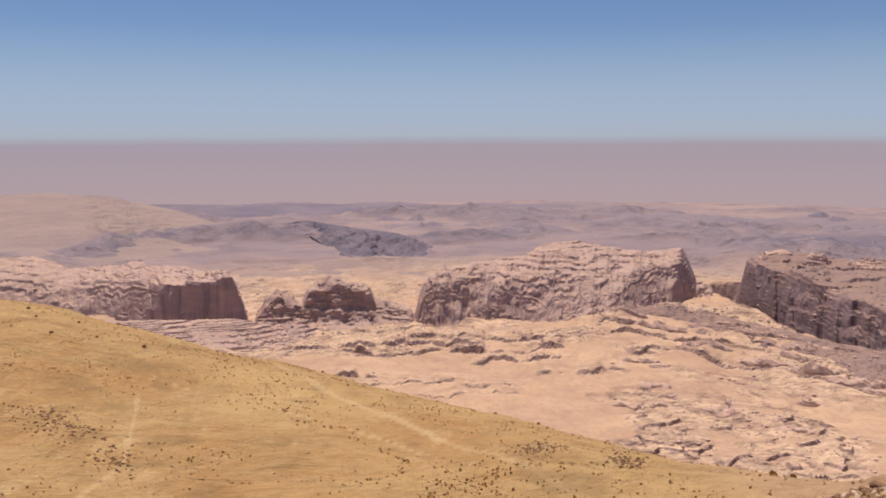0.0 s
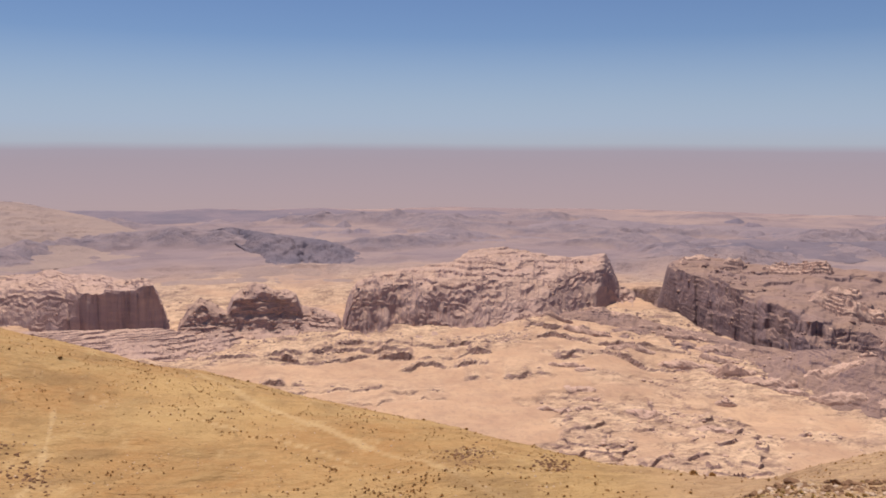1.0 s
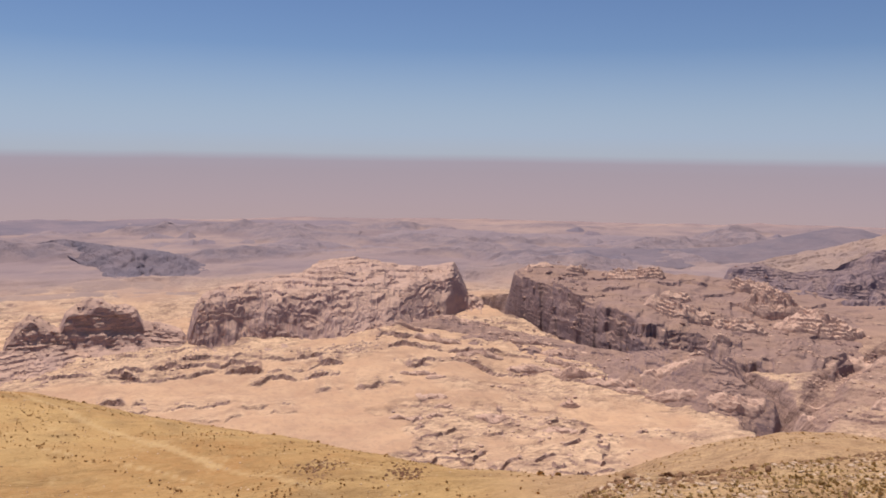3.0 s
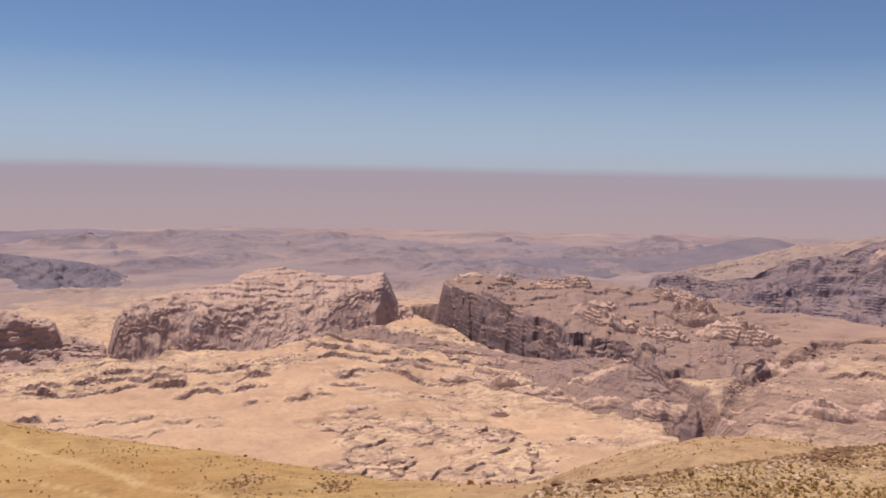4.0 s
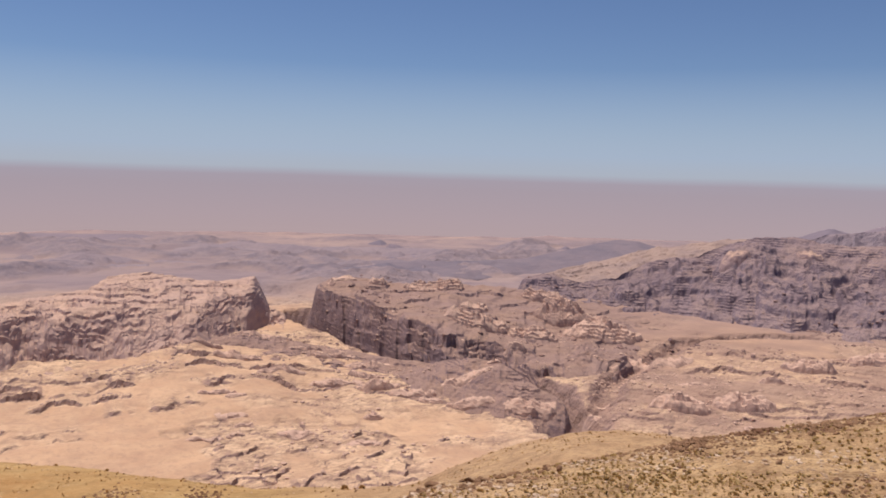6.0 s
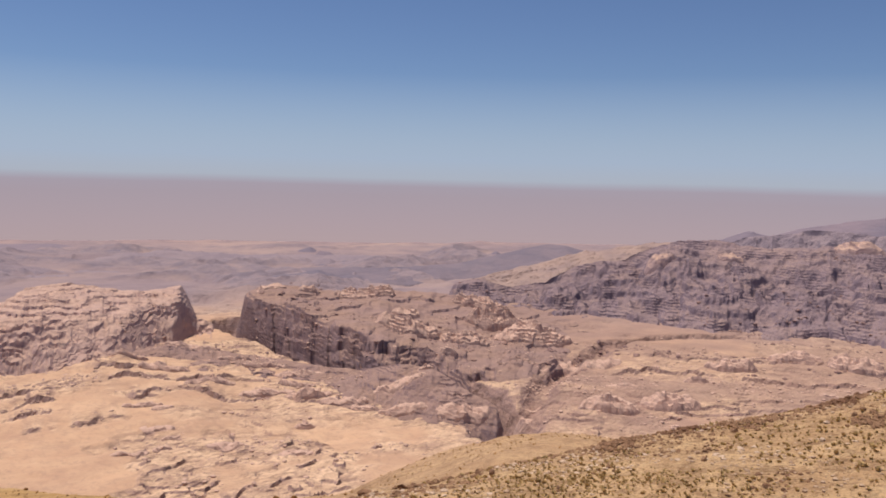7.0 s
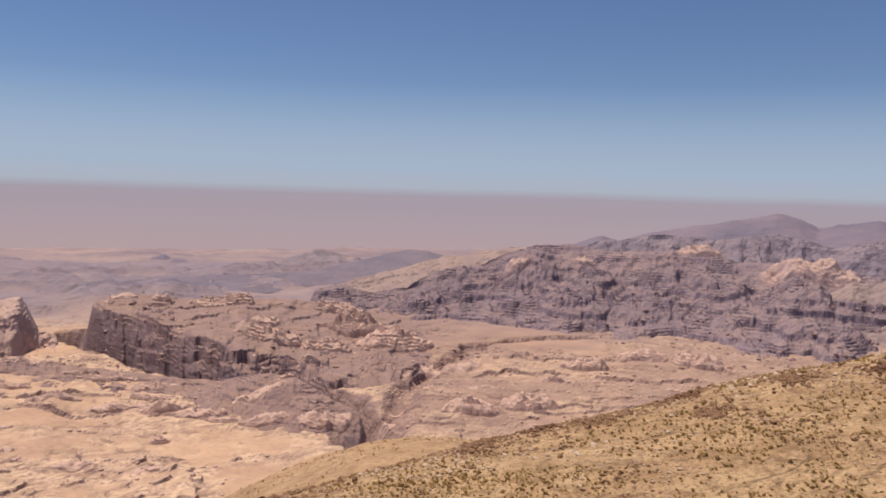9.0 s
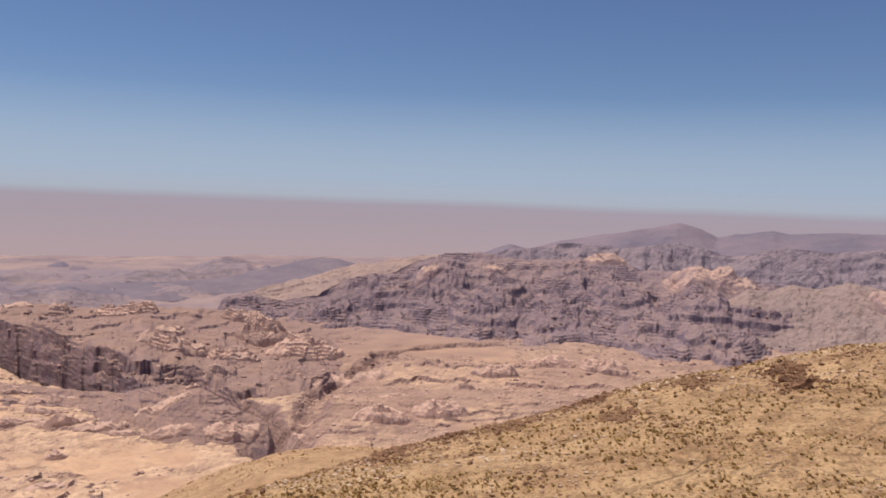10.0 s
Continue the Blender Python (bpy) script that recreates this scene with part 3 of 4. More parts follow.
def land(name, label, category, az0, az1, foot, crest, back, material, tier=30.0, sharp=0.14, keep=0.3, warp=24.0, size=90.0, flute=5.0, bed=6.0, rough=2.0,
         seed=0, columns=0.08, rows=240, lift=1.0, run=None, bays=30.0, clefts=9.0, benches=0.5, ravine=0.0, pieces=(), group=""):
    """A hillside of bedded rock from its foot to its crest, both given as (bearing, distance, elevation): level benches over steep risers of about tier metres,
    whose edges wander in bays and clefts. run: (bearing, depth) of a cliff in front, down to the valley; ravine: depth of the gullies that cut the slope."""
    az = np.arange(az0, az1 + columns / 2, columns)
    ft, cr = np.array(foot, float), np.array(crest, float)
    rf, rc = soft_curve(ft[:, :2], az, 0.5), soft_curve(cr[:, :2], az, 0.3)
    deep = curve(run, az) if run else 0.0
    zf, zc = rise(np.interp(az, ft[:, 0], ft[:, 2]), rf + deep), rise(np.interp(az, cr[:, 0], cr[:, 2]), rc)
    ec = np.degrees(np.arctan((zc - EYE) / rc))
    if run is None:
        zf = smooth_rows(valley_height(az, rf)[0][:, None], 14)[:, 0] - 4
    ra = rf - 70 if run else rf
    r = ra + (rc - ra) * np.linspace(0, 1, 760)[:, None]
    u = np.clip((r - rf) / (rc - rf), 0, 1)
    s = np.broadcast_to(np.radians(az) * rc.mean(), r.shape)
    env = np.sin(np.pi * u.clip(0, 1)) ** 0.5
    h = zf + (zc - zf) * u ** lift
    h = h + env * (warp * fbm(s / size + seed, r / size, 5, seed, 0.55) + flute * ridged(s / (size * 0.22), r / (size * 0.6), 3, seed + 5))
    if ravine:
        bend = s + 70 * fbm(s / 160, r / 160, 3, seed + 31)
        gully = np.clip(1 - 2.4 * np.abs(noise2(bend / 120, r / 420, seed + 33)), 0, 1) + 0.6 * np.clip(1 - 2.6 * np.abs(noise2(bend / 52, r / 230, seed + 35)), 0, 1)
        h = h - env * ravine * gully + 0.55 * ravine * env * ridged(s / 75, r / 110, 3, seed + 37)
    q = h + 0.9 * tier * fbm(s / 170, r / 170, 3, seed + 9)
    broken = 0.2 + 0.8 * step(-0.3, 0.35, fbm(s / (size * 0.8), r / (size * 0.8), 4, seed + 11))
    z = h + (1 - keep) * broken * (terrace(q + 1000, tier, sharp) - 1000 - q)
    if bed:
        q = z + 3.0 * fbm(s / 60, r / 45, 5, seed + 13, 0.6)
        z = z + 0.65 * step(-0.2, 0.5, noise2(s / 60, r / 45, seed + 15)) * (terrace(q + 1000, bed, 0.2) - 1000 - q)
    z = z + rough * (0.8 * fbm(s / 16, r / 13, 4, seed + 17, 0.55) + 0.5 * np.abs(noise2(s / 6, r / 5, seed + 19)))
    z = np.minimum(z, rise(ec, r) + 2.5 * fbm(s / 22, r / 60, 4, seed + 21, 0.6))
    if run:
        drop = np.maximum(zf - np.minimum(valley_height(az, rf)[0], valley_height(az, ra)[0]) + 8, 0)
        line = rf + bays * fbm(s / 95, r / 300, 5, seed + 23, 0.55) + clefts * (ridged(s / 34, r / 60, 3, seed + 25) + 0.25 * ridged(s / 12, r / 30, 2, seed + 26))
        e = np.clip((r - line) / deep, 0, 1)
        fall = drop * np.where(e < 0.35, 1 - 0.5 * e / 0.35, 0.5 * ((1 - e) / 0.65) ** 1.3)
        tall = fall + 20 * fbm(s / 75, r / 200, 4, seed + 39, 0.6) * np.clip(fall / 20, 0, 1)
        fall = fall + benches * step(-0.3, 0.3, noise2(s / 110, r / 200, seed + 41)) * (terrace(tall + 200, 27, 0.3) - 200 - tall)
        beds = fall + 7 * fbm(s / 55, fall / 16, 4, seed + 27, 0.6) * np.clip(fall / 8, 0, 1)
        z = z + np.clip(fall / 8, 0, 1) * (5 * fbm(s / 28, r / 22, 4, seed + 43, 0.6) + 5 * ridged(s / 40, r / 40, 3, seed + 45)) - fall - 0.8 * step(-0.35, 0.3, noise2(s / 38, fall / 14, seed + 29)) * (terrace(beds, 8.5, 0.3) - beds)
    ends = np.minimum(step(0, 0.6, az - az0), step(0, 0.6, az1 - az))
    z = z - (1 - ends) * 22
    way = np.hypot(np.diff(z, axis=0), 0.22 * np.diff(r, axis=0)) / r[1:]
    way = smooth_rows(way.T, 3).T
    way = np.concatenate([np.zeros_like(way[:1]), np.cumsum(way, 0)])
    at = np.linspace(0, 1, rows)
    r = np.stack([np.interp(at, way[:, k] / way[-1, k], r[:, k]) for k in range(len(az))], 1)
    z = np.stack([np.interp(r[:, k], ra[k] + (rc[k] - ra[k]) * np.linspace(0, 1, 760), z[:, k]) for k in range(len(az))], 1)
    v = np.linspace(0.15, 1, 5)[:, None]
    r, z = np.concatenate([r[:1] - 3, r, r[-1:] + back * v]), np.concatenate([z[:1] - 40, z, z[-1:] - (70 + back * 0.2) * v ** 1.4])
    verts = np.stack([*plan(np.broadcast_to(az, r.shape), r), z], -1)
    whole = tagged(new(name), label, category, group)
    mid = verts[len(r) // 2, len(az) // 2]
    whole.location = mid
    for k, piece in enumerate(pieces):
        a0, a1 = k * len(r) // len(pieces), (k + 1) * len(r) // len(pieces)
        p = verts[a0:a1 + 1] - mid
        me = mesh_of(piece, p.reshape(-1, 3), grid_quads(p.shape[0], p.shape[1]), False)
        me.materials.append(material)
        new(piece, me).parent = whole
    return whole


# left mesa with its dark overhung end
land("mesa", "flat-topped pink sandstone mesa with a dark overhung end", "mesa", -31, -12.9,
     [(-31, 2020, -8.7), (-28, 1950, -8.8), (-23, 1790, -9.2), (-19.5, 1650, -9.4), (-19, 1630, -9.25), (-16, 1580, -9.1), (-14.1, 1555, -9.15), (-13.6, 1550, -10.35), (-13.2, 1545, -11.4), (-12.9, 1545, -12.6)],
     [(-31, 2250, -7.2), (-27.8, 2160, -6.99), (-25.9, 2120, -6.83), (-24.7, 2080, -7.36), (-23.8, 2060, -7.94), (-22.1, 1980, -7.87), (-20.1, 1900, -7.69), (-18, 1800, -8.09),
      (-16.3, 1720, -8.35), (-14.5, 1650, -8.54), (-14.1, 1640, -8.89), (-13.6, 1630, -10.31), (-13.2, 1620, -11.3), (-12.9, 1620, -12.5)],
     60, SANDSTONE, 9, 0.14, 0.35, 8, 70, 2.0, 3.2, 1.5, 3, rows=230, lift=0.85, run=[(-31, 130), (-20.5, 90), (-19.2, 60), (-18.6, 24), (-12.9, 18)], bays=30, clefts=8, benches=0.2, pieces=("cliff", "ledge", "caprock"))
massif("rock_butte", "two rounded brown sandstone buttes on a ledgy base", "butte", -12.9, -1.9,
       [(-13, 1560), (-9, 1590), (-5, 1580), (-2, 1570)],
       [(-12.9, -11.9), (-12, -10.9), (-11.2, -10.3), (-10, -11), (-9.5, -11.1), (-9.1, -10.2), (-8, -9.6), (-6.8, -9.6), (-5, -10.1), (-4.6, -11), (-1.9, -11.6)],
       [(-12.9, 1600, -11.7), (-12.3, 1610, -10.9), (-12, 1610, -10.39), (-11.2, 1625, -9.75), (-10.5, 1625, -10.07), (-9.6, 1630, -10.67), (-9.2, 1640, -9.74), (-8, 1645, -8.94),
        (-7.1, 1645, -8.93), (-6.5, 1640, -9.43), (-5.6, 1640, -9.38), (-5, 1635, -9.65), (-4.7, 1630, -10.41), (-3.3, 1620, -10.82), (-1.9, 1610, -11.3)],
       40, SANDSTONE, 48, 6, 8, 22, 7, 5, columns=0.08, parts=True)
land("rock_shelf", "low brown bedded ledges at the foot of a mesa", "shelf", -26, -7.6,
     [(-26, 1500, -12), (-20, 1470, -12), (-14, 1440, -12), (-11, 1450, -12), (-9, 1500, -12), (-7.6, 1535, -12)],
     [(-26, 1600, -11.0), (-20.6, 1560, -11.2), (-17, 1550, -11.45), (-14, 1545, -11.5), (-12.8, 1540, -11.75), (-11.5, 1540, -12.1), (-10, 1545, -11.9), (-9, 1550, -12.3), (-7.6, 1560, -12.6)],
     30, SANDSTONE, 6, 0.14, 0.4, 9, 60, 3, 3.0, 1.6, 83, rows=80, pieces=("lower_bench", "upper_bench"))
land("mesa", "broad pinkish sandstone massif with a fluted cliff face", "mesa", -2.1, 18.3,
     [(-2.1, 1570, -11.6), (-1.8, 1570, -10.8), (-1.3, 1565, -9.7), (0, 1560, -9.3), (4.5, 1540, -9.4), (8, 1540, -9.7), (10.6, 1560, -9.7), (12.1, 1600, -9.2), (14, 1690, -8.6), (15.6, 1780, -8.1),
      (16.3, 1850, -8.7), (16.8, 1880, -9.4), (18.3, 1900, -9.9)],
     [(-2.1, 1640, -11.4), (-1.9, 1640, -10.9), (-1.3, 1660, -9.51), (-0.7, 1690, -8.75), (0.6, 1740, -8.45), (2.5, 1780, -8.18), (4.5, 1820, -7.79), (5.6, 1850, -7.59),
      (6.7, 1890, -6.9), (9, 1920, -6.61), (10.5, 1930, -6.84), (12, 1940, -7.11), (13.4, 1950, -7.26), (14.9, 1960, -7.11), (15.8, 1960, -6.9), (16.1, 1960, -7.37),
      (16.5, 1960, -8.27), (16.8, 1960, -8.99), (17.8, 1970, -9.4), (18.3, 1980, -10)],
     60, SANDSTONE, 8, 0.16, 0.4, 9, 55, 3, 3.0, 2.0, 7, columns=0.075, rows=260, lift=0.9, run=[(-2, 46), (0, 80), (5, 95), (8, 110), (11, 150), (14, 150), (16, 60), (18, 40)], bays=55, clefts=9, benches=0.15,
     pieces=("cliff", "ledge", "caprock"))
land("rock_plateau", "sloping sandstone plateau with a dark cliff, varnished and shade-toned, above a gorge", "plateau", 19.3, 46.5,
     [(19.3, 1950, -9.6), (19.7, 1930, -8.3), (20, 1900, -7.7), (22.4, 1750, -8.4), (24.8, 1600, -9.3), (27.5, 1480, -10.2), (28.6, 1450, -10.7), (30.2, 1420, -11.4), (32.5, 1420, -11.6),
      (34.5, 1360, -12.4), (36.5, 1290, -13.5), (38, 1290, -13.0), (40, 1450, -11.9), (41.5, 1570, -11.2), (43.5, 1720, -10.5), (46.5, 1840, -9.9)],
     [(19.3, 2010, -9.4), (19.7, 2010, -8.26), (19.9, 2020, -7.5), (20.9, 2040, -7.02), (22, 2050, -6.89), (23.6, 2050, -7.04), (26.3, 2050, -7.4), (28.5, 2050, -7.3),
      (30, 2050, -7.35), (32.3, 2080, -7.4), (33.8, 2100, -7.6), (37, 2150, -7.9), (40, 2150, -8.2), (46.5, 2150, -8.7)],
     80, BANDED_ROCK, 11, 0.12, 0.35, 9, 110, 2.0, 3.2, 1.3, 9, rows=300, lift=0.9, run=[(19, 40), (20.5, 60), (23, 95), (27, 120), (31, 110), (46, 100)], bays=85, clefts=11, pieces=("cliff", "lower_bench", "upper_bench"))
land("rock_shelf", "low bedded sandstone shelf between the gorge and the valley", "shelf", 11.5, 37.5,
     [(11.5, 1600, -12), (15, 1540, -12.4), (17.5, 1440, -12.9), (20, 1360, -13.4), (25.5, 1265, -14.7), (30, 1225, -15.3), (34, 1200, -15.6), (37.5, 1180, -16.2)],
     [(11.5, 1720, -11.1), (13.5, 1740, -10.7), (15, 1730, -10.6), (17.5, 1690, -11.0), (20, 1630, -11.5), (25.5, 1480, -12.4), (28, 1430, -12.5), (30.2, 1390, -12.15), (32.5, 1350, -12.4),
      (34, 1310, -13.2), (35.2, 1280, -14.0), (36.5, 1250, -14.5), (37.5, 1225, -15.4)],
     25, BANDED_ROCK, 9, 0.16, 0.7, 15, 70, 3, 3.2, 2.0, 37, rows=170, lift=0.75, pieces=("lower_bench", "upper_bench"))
land("rock_massif", "long dark jagged sandstone massif with many clefts and tan benches", "massif", 33.2, 80,
     [(33.2, 2000, -8.2), (36.6, 2020, -7.9), (39.9, 2030, -7.8), (42.2, 2020, -8.0), (45.3, 2000, -8.3), (48.3, 1990, -8.5), (51.1, 1900, -9.2), (54.5, 1900, -9.3), (57.5, 1940, -8.9), (60.5, 1930, -9.1),
      (62, 1850, -9.7), (64.5, 1760, -10.4), (67.6, 1800, -10.0), (72.5, 2050, -8.4), (80, 2150, -8.0)],
     [(33.2, 2290, -7.3), (34, 2300, -6.6), (35.1, 2300, -6.2), (36.2, 2310, -6.45), (37.5, 2320, -6.85), (39.9, 2330, -6.4), (41.8, 2400, -5.36), (43.3, 2450, -4.94), (45.1, 2500, -4.62),
      (46.7, 2520, -3.96), (48.5, 2530, -3.32), (50.8, 2540, -3.16), (52.4, 2540, -3.45), (54.2, 2540, -3.6), (57.5, 2540, -3.3), (59.5, 2540, -3.3), (61.5, 2540, -3.9), (63.1, 2540, -3.9),
      (65, 2540, -3.6), (67.3, 2540, -3.9), (69, 2540, -4.3), (72, 2540, -4.5), (76, 2540, -4.3), (80, 2540, -4.3)],
     150, GRANITE, 28, 0.35, 0.6, 50, 110, 4, 6, 3.0, 13, columns=0.09, rows=290, ravine=15, pieces=("lower_face", "middle_face", "upper_face"))

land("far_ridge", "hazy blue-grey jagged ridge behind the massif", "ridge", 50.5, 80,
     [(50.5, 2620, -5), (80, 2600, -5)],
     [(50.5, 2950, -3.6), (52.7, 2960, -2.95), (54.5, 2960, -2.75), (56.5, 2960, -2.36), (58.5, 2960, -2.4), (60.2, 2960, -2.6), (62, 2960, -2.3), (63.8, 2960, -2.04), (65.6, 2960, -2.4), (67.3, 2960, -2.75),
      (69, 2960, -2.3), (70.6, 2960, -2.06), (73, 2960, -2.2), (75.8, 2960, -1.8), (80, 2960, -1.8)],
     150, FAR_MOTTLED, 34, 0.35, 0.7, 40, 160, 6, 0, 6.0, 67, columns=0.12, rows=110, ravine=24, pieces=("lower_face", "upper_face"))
land("sand_ramp", "tan sandy ramp between dark cliffs of the massif", "slope", 65.5, 80,
     [(65.5, 2080, -6.9), (72, 2080, -6.7), (80, 2080, -6.2)], [(65.5, 2300, -7.0), (67, 2330, -5.6), (68.3, 2340, -4.7), (69.4, 2350, -4.9), (70.6, 2370, -4.3), (72.3, 2380, -4.5), (74, 2390, -3.95), (76, 2400, -4.3), (78, 2400, -3.9), (80, 2400, -4.0)],
     60, FAR_SAND, 14, 0.3, 0.8, 16, 70, 3, 0, 5.0, 53, columns=0.12, rows=90, pieces=("lower_slope", "upper_slope"))

# far ranges, with the haze of distance in their colours
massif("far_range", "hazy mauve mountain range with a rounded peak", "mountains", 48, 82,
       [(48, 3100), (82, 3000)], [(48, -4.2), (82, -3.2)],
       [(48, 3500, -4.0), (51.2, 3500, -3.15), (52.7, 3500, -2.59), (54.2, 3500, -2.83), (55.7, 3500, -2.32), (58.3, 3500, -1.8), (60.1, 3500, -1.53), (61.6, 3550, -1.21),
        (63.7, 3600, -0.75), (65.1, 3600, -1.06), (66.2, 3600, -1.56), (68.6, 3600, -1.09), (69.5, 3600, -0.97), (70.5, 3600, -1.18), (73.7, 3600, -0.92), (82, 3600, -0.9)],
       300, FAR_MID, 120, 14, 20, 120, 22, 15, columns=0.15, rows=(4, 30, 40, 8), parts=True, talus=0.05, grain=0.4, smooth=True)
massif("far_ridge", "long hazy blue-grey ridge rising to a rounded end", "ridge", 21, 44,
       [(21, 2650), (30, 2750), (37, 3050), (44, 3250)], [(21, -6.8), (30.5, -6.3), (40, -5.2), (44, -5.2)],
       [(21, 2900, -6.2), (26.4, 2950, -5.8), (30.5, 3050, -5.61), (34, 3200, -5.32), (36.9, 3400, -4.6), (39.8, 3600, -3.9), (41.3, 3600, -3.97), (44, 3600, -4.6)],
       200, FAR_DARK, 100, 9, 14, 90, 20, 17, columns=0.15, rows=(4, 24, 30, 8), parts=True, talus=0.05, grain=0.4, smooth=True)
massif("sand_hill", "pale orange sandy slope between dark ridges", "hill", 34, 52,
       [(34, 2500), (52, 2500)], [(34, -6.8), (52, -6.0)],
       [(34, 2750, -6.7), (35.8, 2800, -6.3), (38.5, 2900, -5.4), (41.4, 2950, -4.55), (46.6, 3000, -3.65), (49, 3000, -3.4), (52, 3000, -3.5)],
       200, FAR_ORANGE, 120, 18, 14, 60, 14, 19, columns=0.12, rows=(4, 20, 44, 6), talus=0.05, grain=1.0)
massif("sand_hill", "broad smooth haze-pink hill in the distance", "hill", -36, -12.2,
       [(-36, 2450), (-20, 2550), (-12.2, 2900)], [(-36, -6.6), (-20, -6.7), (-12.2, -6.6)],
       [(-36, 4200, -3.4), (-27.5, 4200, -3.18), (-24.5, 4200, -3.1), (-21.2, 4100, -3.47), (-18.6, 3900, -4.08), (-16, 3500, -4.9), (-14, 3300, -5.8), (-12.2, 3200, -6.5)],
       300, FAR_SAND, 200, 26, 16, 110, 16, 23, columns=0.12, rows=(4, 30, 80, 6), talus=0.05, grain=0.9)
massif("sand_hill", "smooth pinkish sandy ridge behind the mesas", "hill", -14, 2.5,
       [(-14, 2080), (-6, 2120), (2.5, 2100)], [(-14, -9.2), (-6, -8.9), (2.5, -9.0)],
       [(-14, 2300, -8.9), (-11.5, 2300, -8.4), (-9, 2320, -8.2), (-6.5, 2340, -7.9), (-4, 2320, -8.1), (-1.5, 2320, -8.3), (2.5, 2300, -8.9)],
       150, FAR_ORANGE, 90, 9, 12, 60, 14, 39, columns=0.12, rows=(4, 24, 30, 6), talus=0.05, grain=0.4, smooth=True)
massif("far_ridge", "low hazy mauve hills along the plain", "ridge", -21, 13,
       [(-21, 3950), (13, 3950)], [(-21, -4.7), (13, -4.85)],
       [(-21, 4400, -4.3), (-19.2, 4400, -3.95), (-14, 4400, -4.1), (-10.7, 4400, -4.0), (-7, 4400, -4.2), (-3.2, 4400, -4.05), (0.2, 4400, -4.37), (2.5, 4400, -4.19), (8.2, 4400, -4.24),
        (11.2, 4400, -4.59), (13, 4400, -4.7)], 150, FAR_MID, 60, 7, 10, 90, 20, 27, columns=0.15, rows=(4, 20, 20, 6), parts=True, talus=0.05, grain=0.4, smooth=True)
land("far_hill", "dark haze-tinted hills rising from pale sand", "hill", -13.6, 1.0,
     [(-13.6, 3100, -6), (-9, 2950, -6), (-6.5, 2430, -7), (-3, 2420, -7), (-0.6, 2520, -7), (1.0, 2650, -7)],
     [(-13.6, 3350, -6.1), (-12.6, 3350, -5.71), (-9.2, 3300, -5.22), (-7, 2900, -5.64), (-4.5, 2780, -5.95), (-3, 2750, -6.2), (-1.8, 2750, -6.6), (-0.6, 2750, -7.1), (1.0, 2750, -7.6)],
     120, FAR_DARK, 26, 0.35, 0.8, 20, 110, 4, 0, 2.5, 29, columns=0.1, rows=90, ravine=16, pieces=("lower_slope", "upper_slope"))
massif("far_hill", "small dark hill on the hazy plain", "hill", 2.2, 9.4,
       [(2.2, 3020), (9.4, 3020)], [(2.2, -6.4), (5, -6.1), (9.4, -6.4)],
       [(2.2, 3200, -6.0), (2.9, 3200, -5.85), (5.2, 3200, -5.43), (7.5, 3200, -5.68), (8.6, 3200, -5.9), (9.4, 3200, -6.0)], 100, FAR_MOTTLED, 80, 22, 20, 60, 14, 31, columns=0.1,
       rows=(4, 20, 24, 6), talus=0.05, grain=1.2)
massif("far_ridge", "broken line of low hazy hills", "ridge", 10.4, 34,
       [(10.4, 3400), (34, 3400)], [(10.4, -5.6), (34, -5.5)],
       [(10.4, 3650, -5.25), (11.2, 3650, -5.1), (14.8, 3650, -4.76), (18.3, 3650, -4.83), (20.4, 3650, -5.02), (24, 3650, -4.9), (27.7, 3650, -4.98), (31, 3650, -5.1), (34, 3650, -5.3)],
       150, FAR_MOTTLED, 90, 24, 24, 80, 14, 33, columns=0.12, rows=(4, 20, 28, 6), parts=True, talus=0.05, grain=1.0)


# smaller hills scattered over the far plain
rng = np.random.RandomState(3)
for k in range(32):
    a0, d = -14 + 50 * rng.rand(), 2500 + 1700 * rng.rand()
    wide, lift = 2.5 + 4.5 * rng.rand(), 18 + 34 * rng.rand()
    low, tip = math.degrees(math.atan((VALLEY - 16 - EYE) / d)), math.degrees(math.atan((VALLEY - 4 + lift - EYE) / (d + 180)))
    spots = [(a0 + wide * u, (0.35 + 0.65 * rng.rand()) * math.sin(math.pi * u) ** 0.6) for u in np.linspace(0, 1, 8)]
    massif("far_hill", "low haze-tinted mauve hill on the desert plain", "hill", a0, a0 + wide, [(a0, d), (a0 + wide, d + 60)], [(a, low + 0.45 * h * (tip - low)) for a, h in spots],
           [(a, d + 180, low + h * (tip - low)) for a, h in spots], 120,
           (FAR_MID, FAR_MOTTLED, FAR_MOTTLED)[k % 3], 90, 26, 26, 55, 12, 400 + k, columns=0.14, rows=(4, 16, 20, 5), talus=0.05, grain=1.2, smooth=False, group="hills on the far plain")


# ================= outcrops and ledges in the valley =================
bpy.context.view_layer.update()
DEPS = bpy.context.evaluated_depsgraph_get()


def ground_at(x, y):
    """Height of the rock or ground below a point of the plan."""
    hit, place, *_ = scene.ray_cast(DEPS, Vector((x, y, 400)), Vector((0, 0, -1)))
    return place.z if hit else VALLEY


def reach(az, el):
    """Distance at which the land is met at a bearing and an elevation from the viewpoint."""
    a, e = radians(az), radians(el)
    way = Vector((math.sin(a) * math.cos(e), math.cos(a) * math.cos(e), math.sin(e)))
    hit, place, *_ = scene.ray_cast(DEPS, Vector((0, 0, EYE)) + way * 700, way)
    return math.hypot(place.x, place.y) if hit else 2000.0


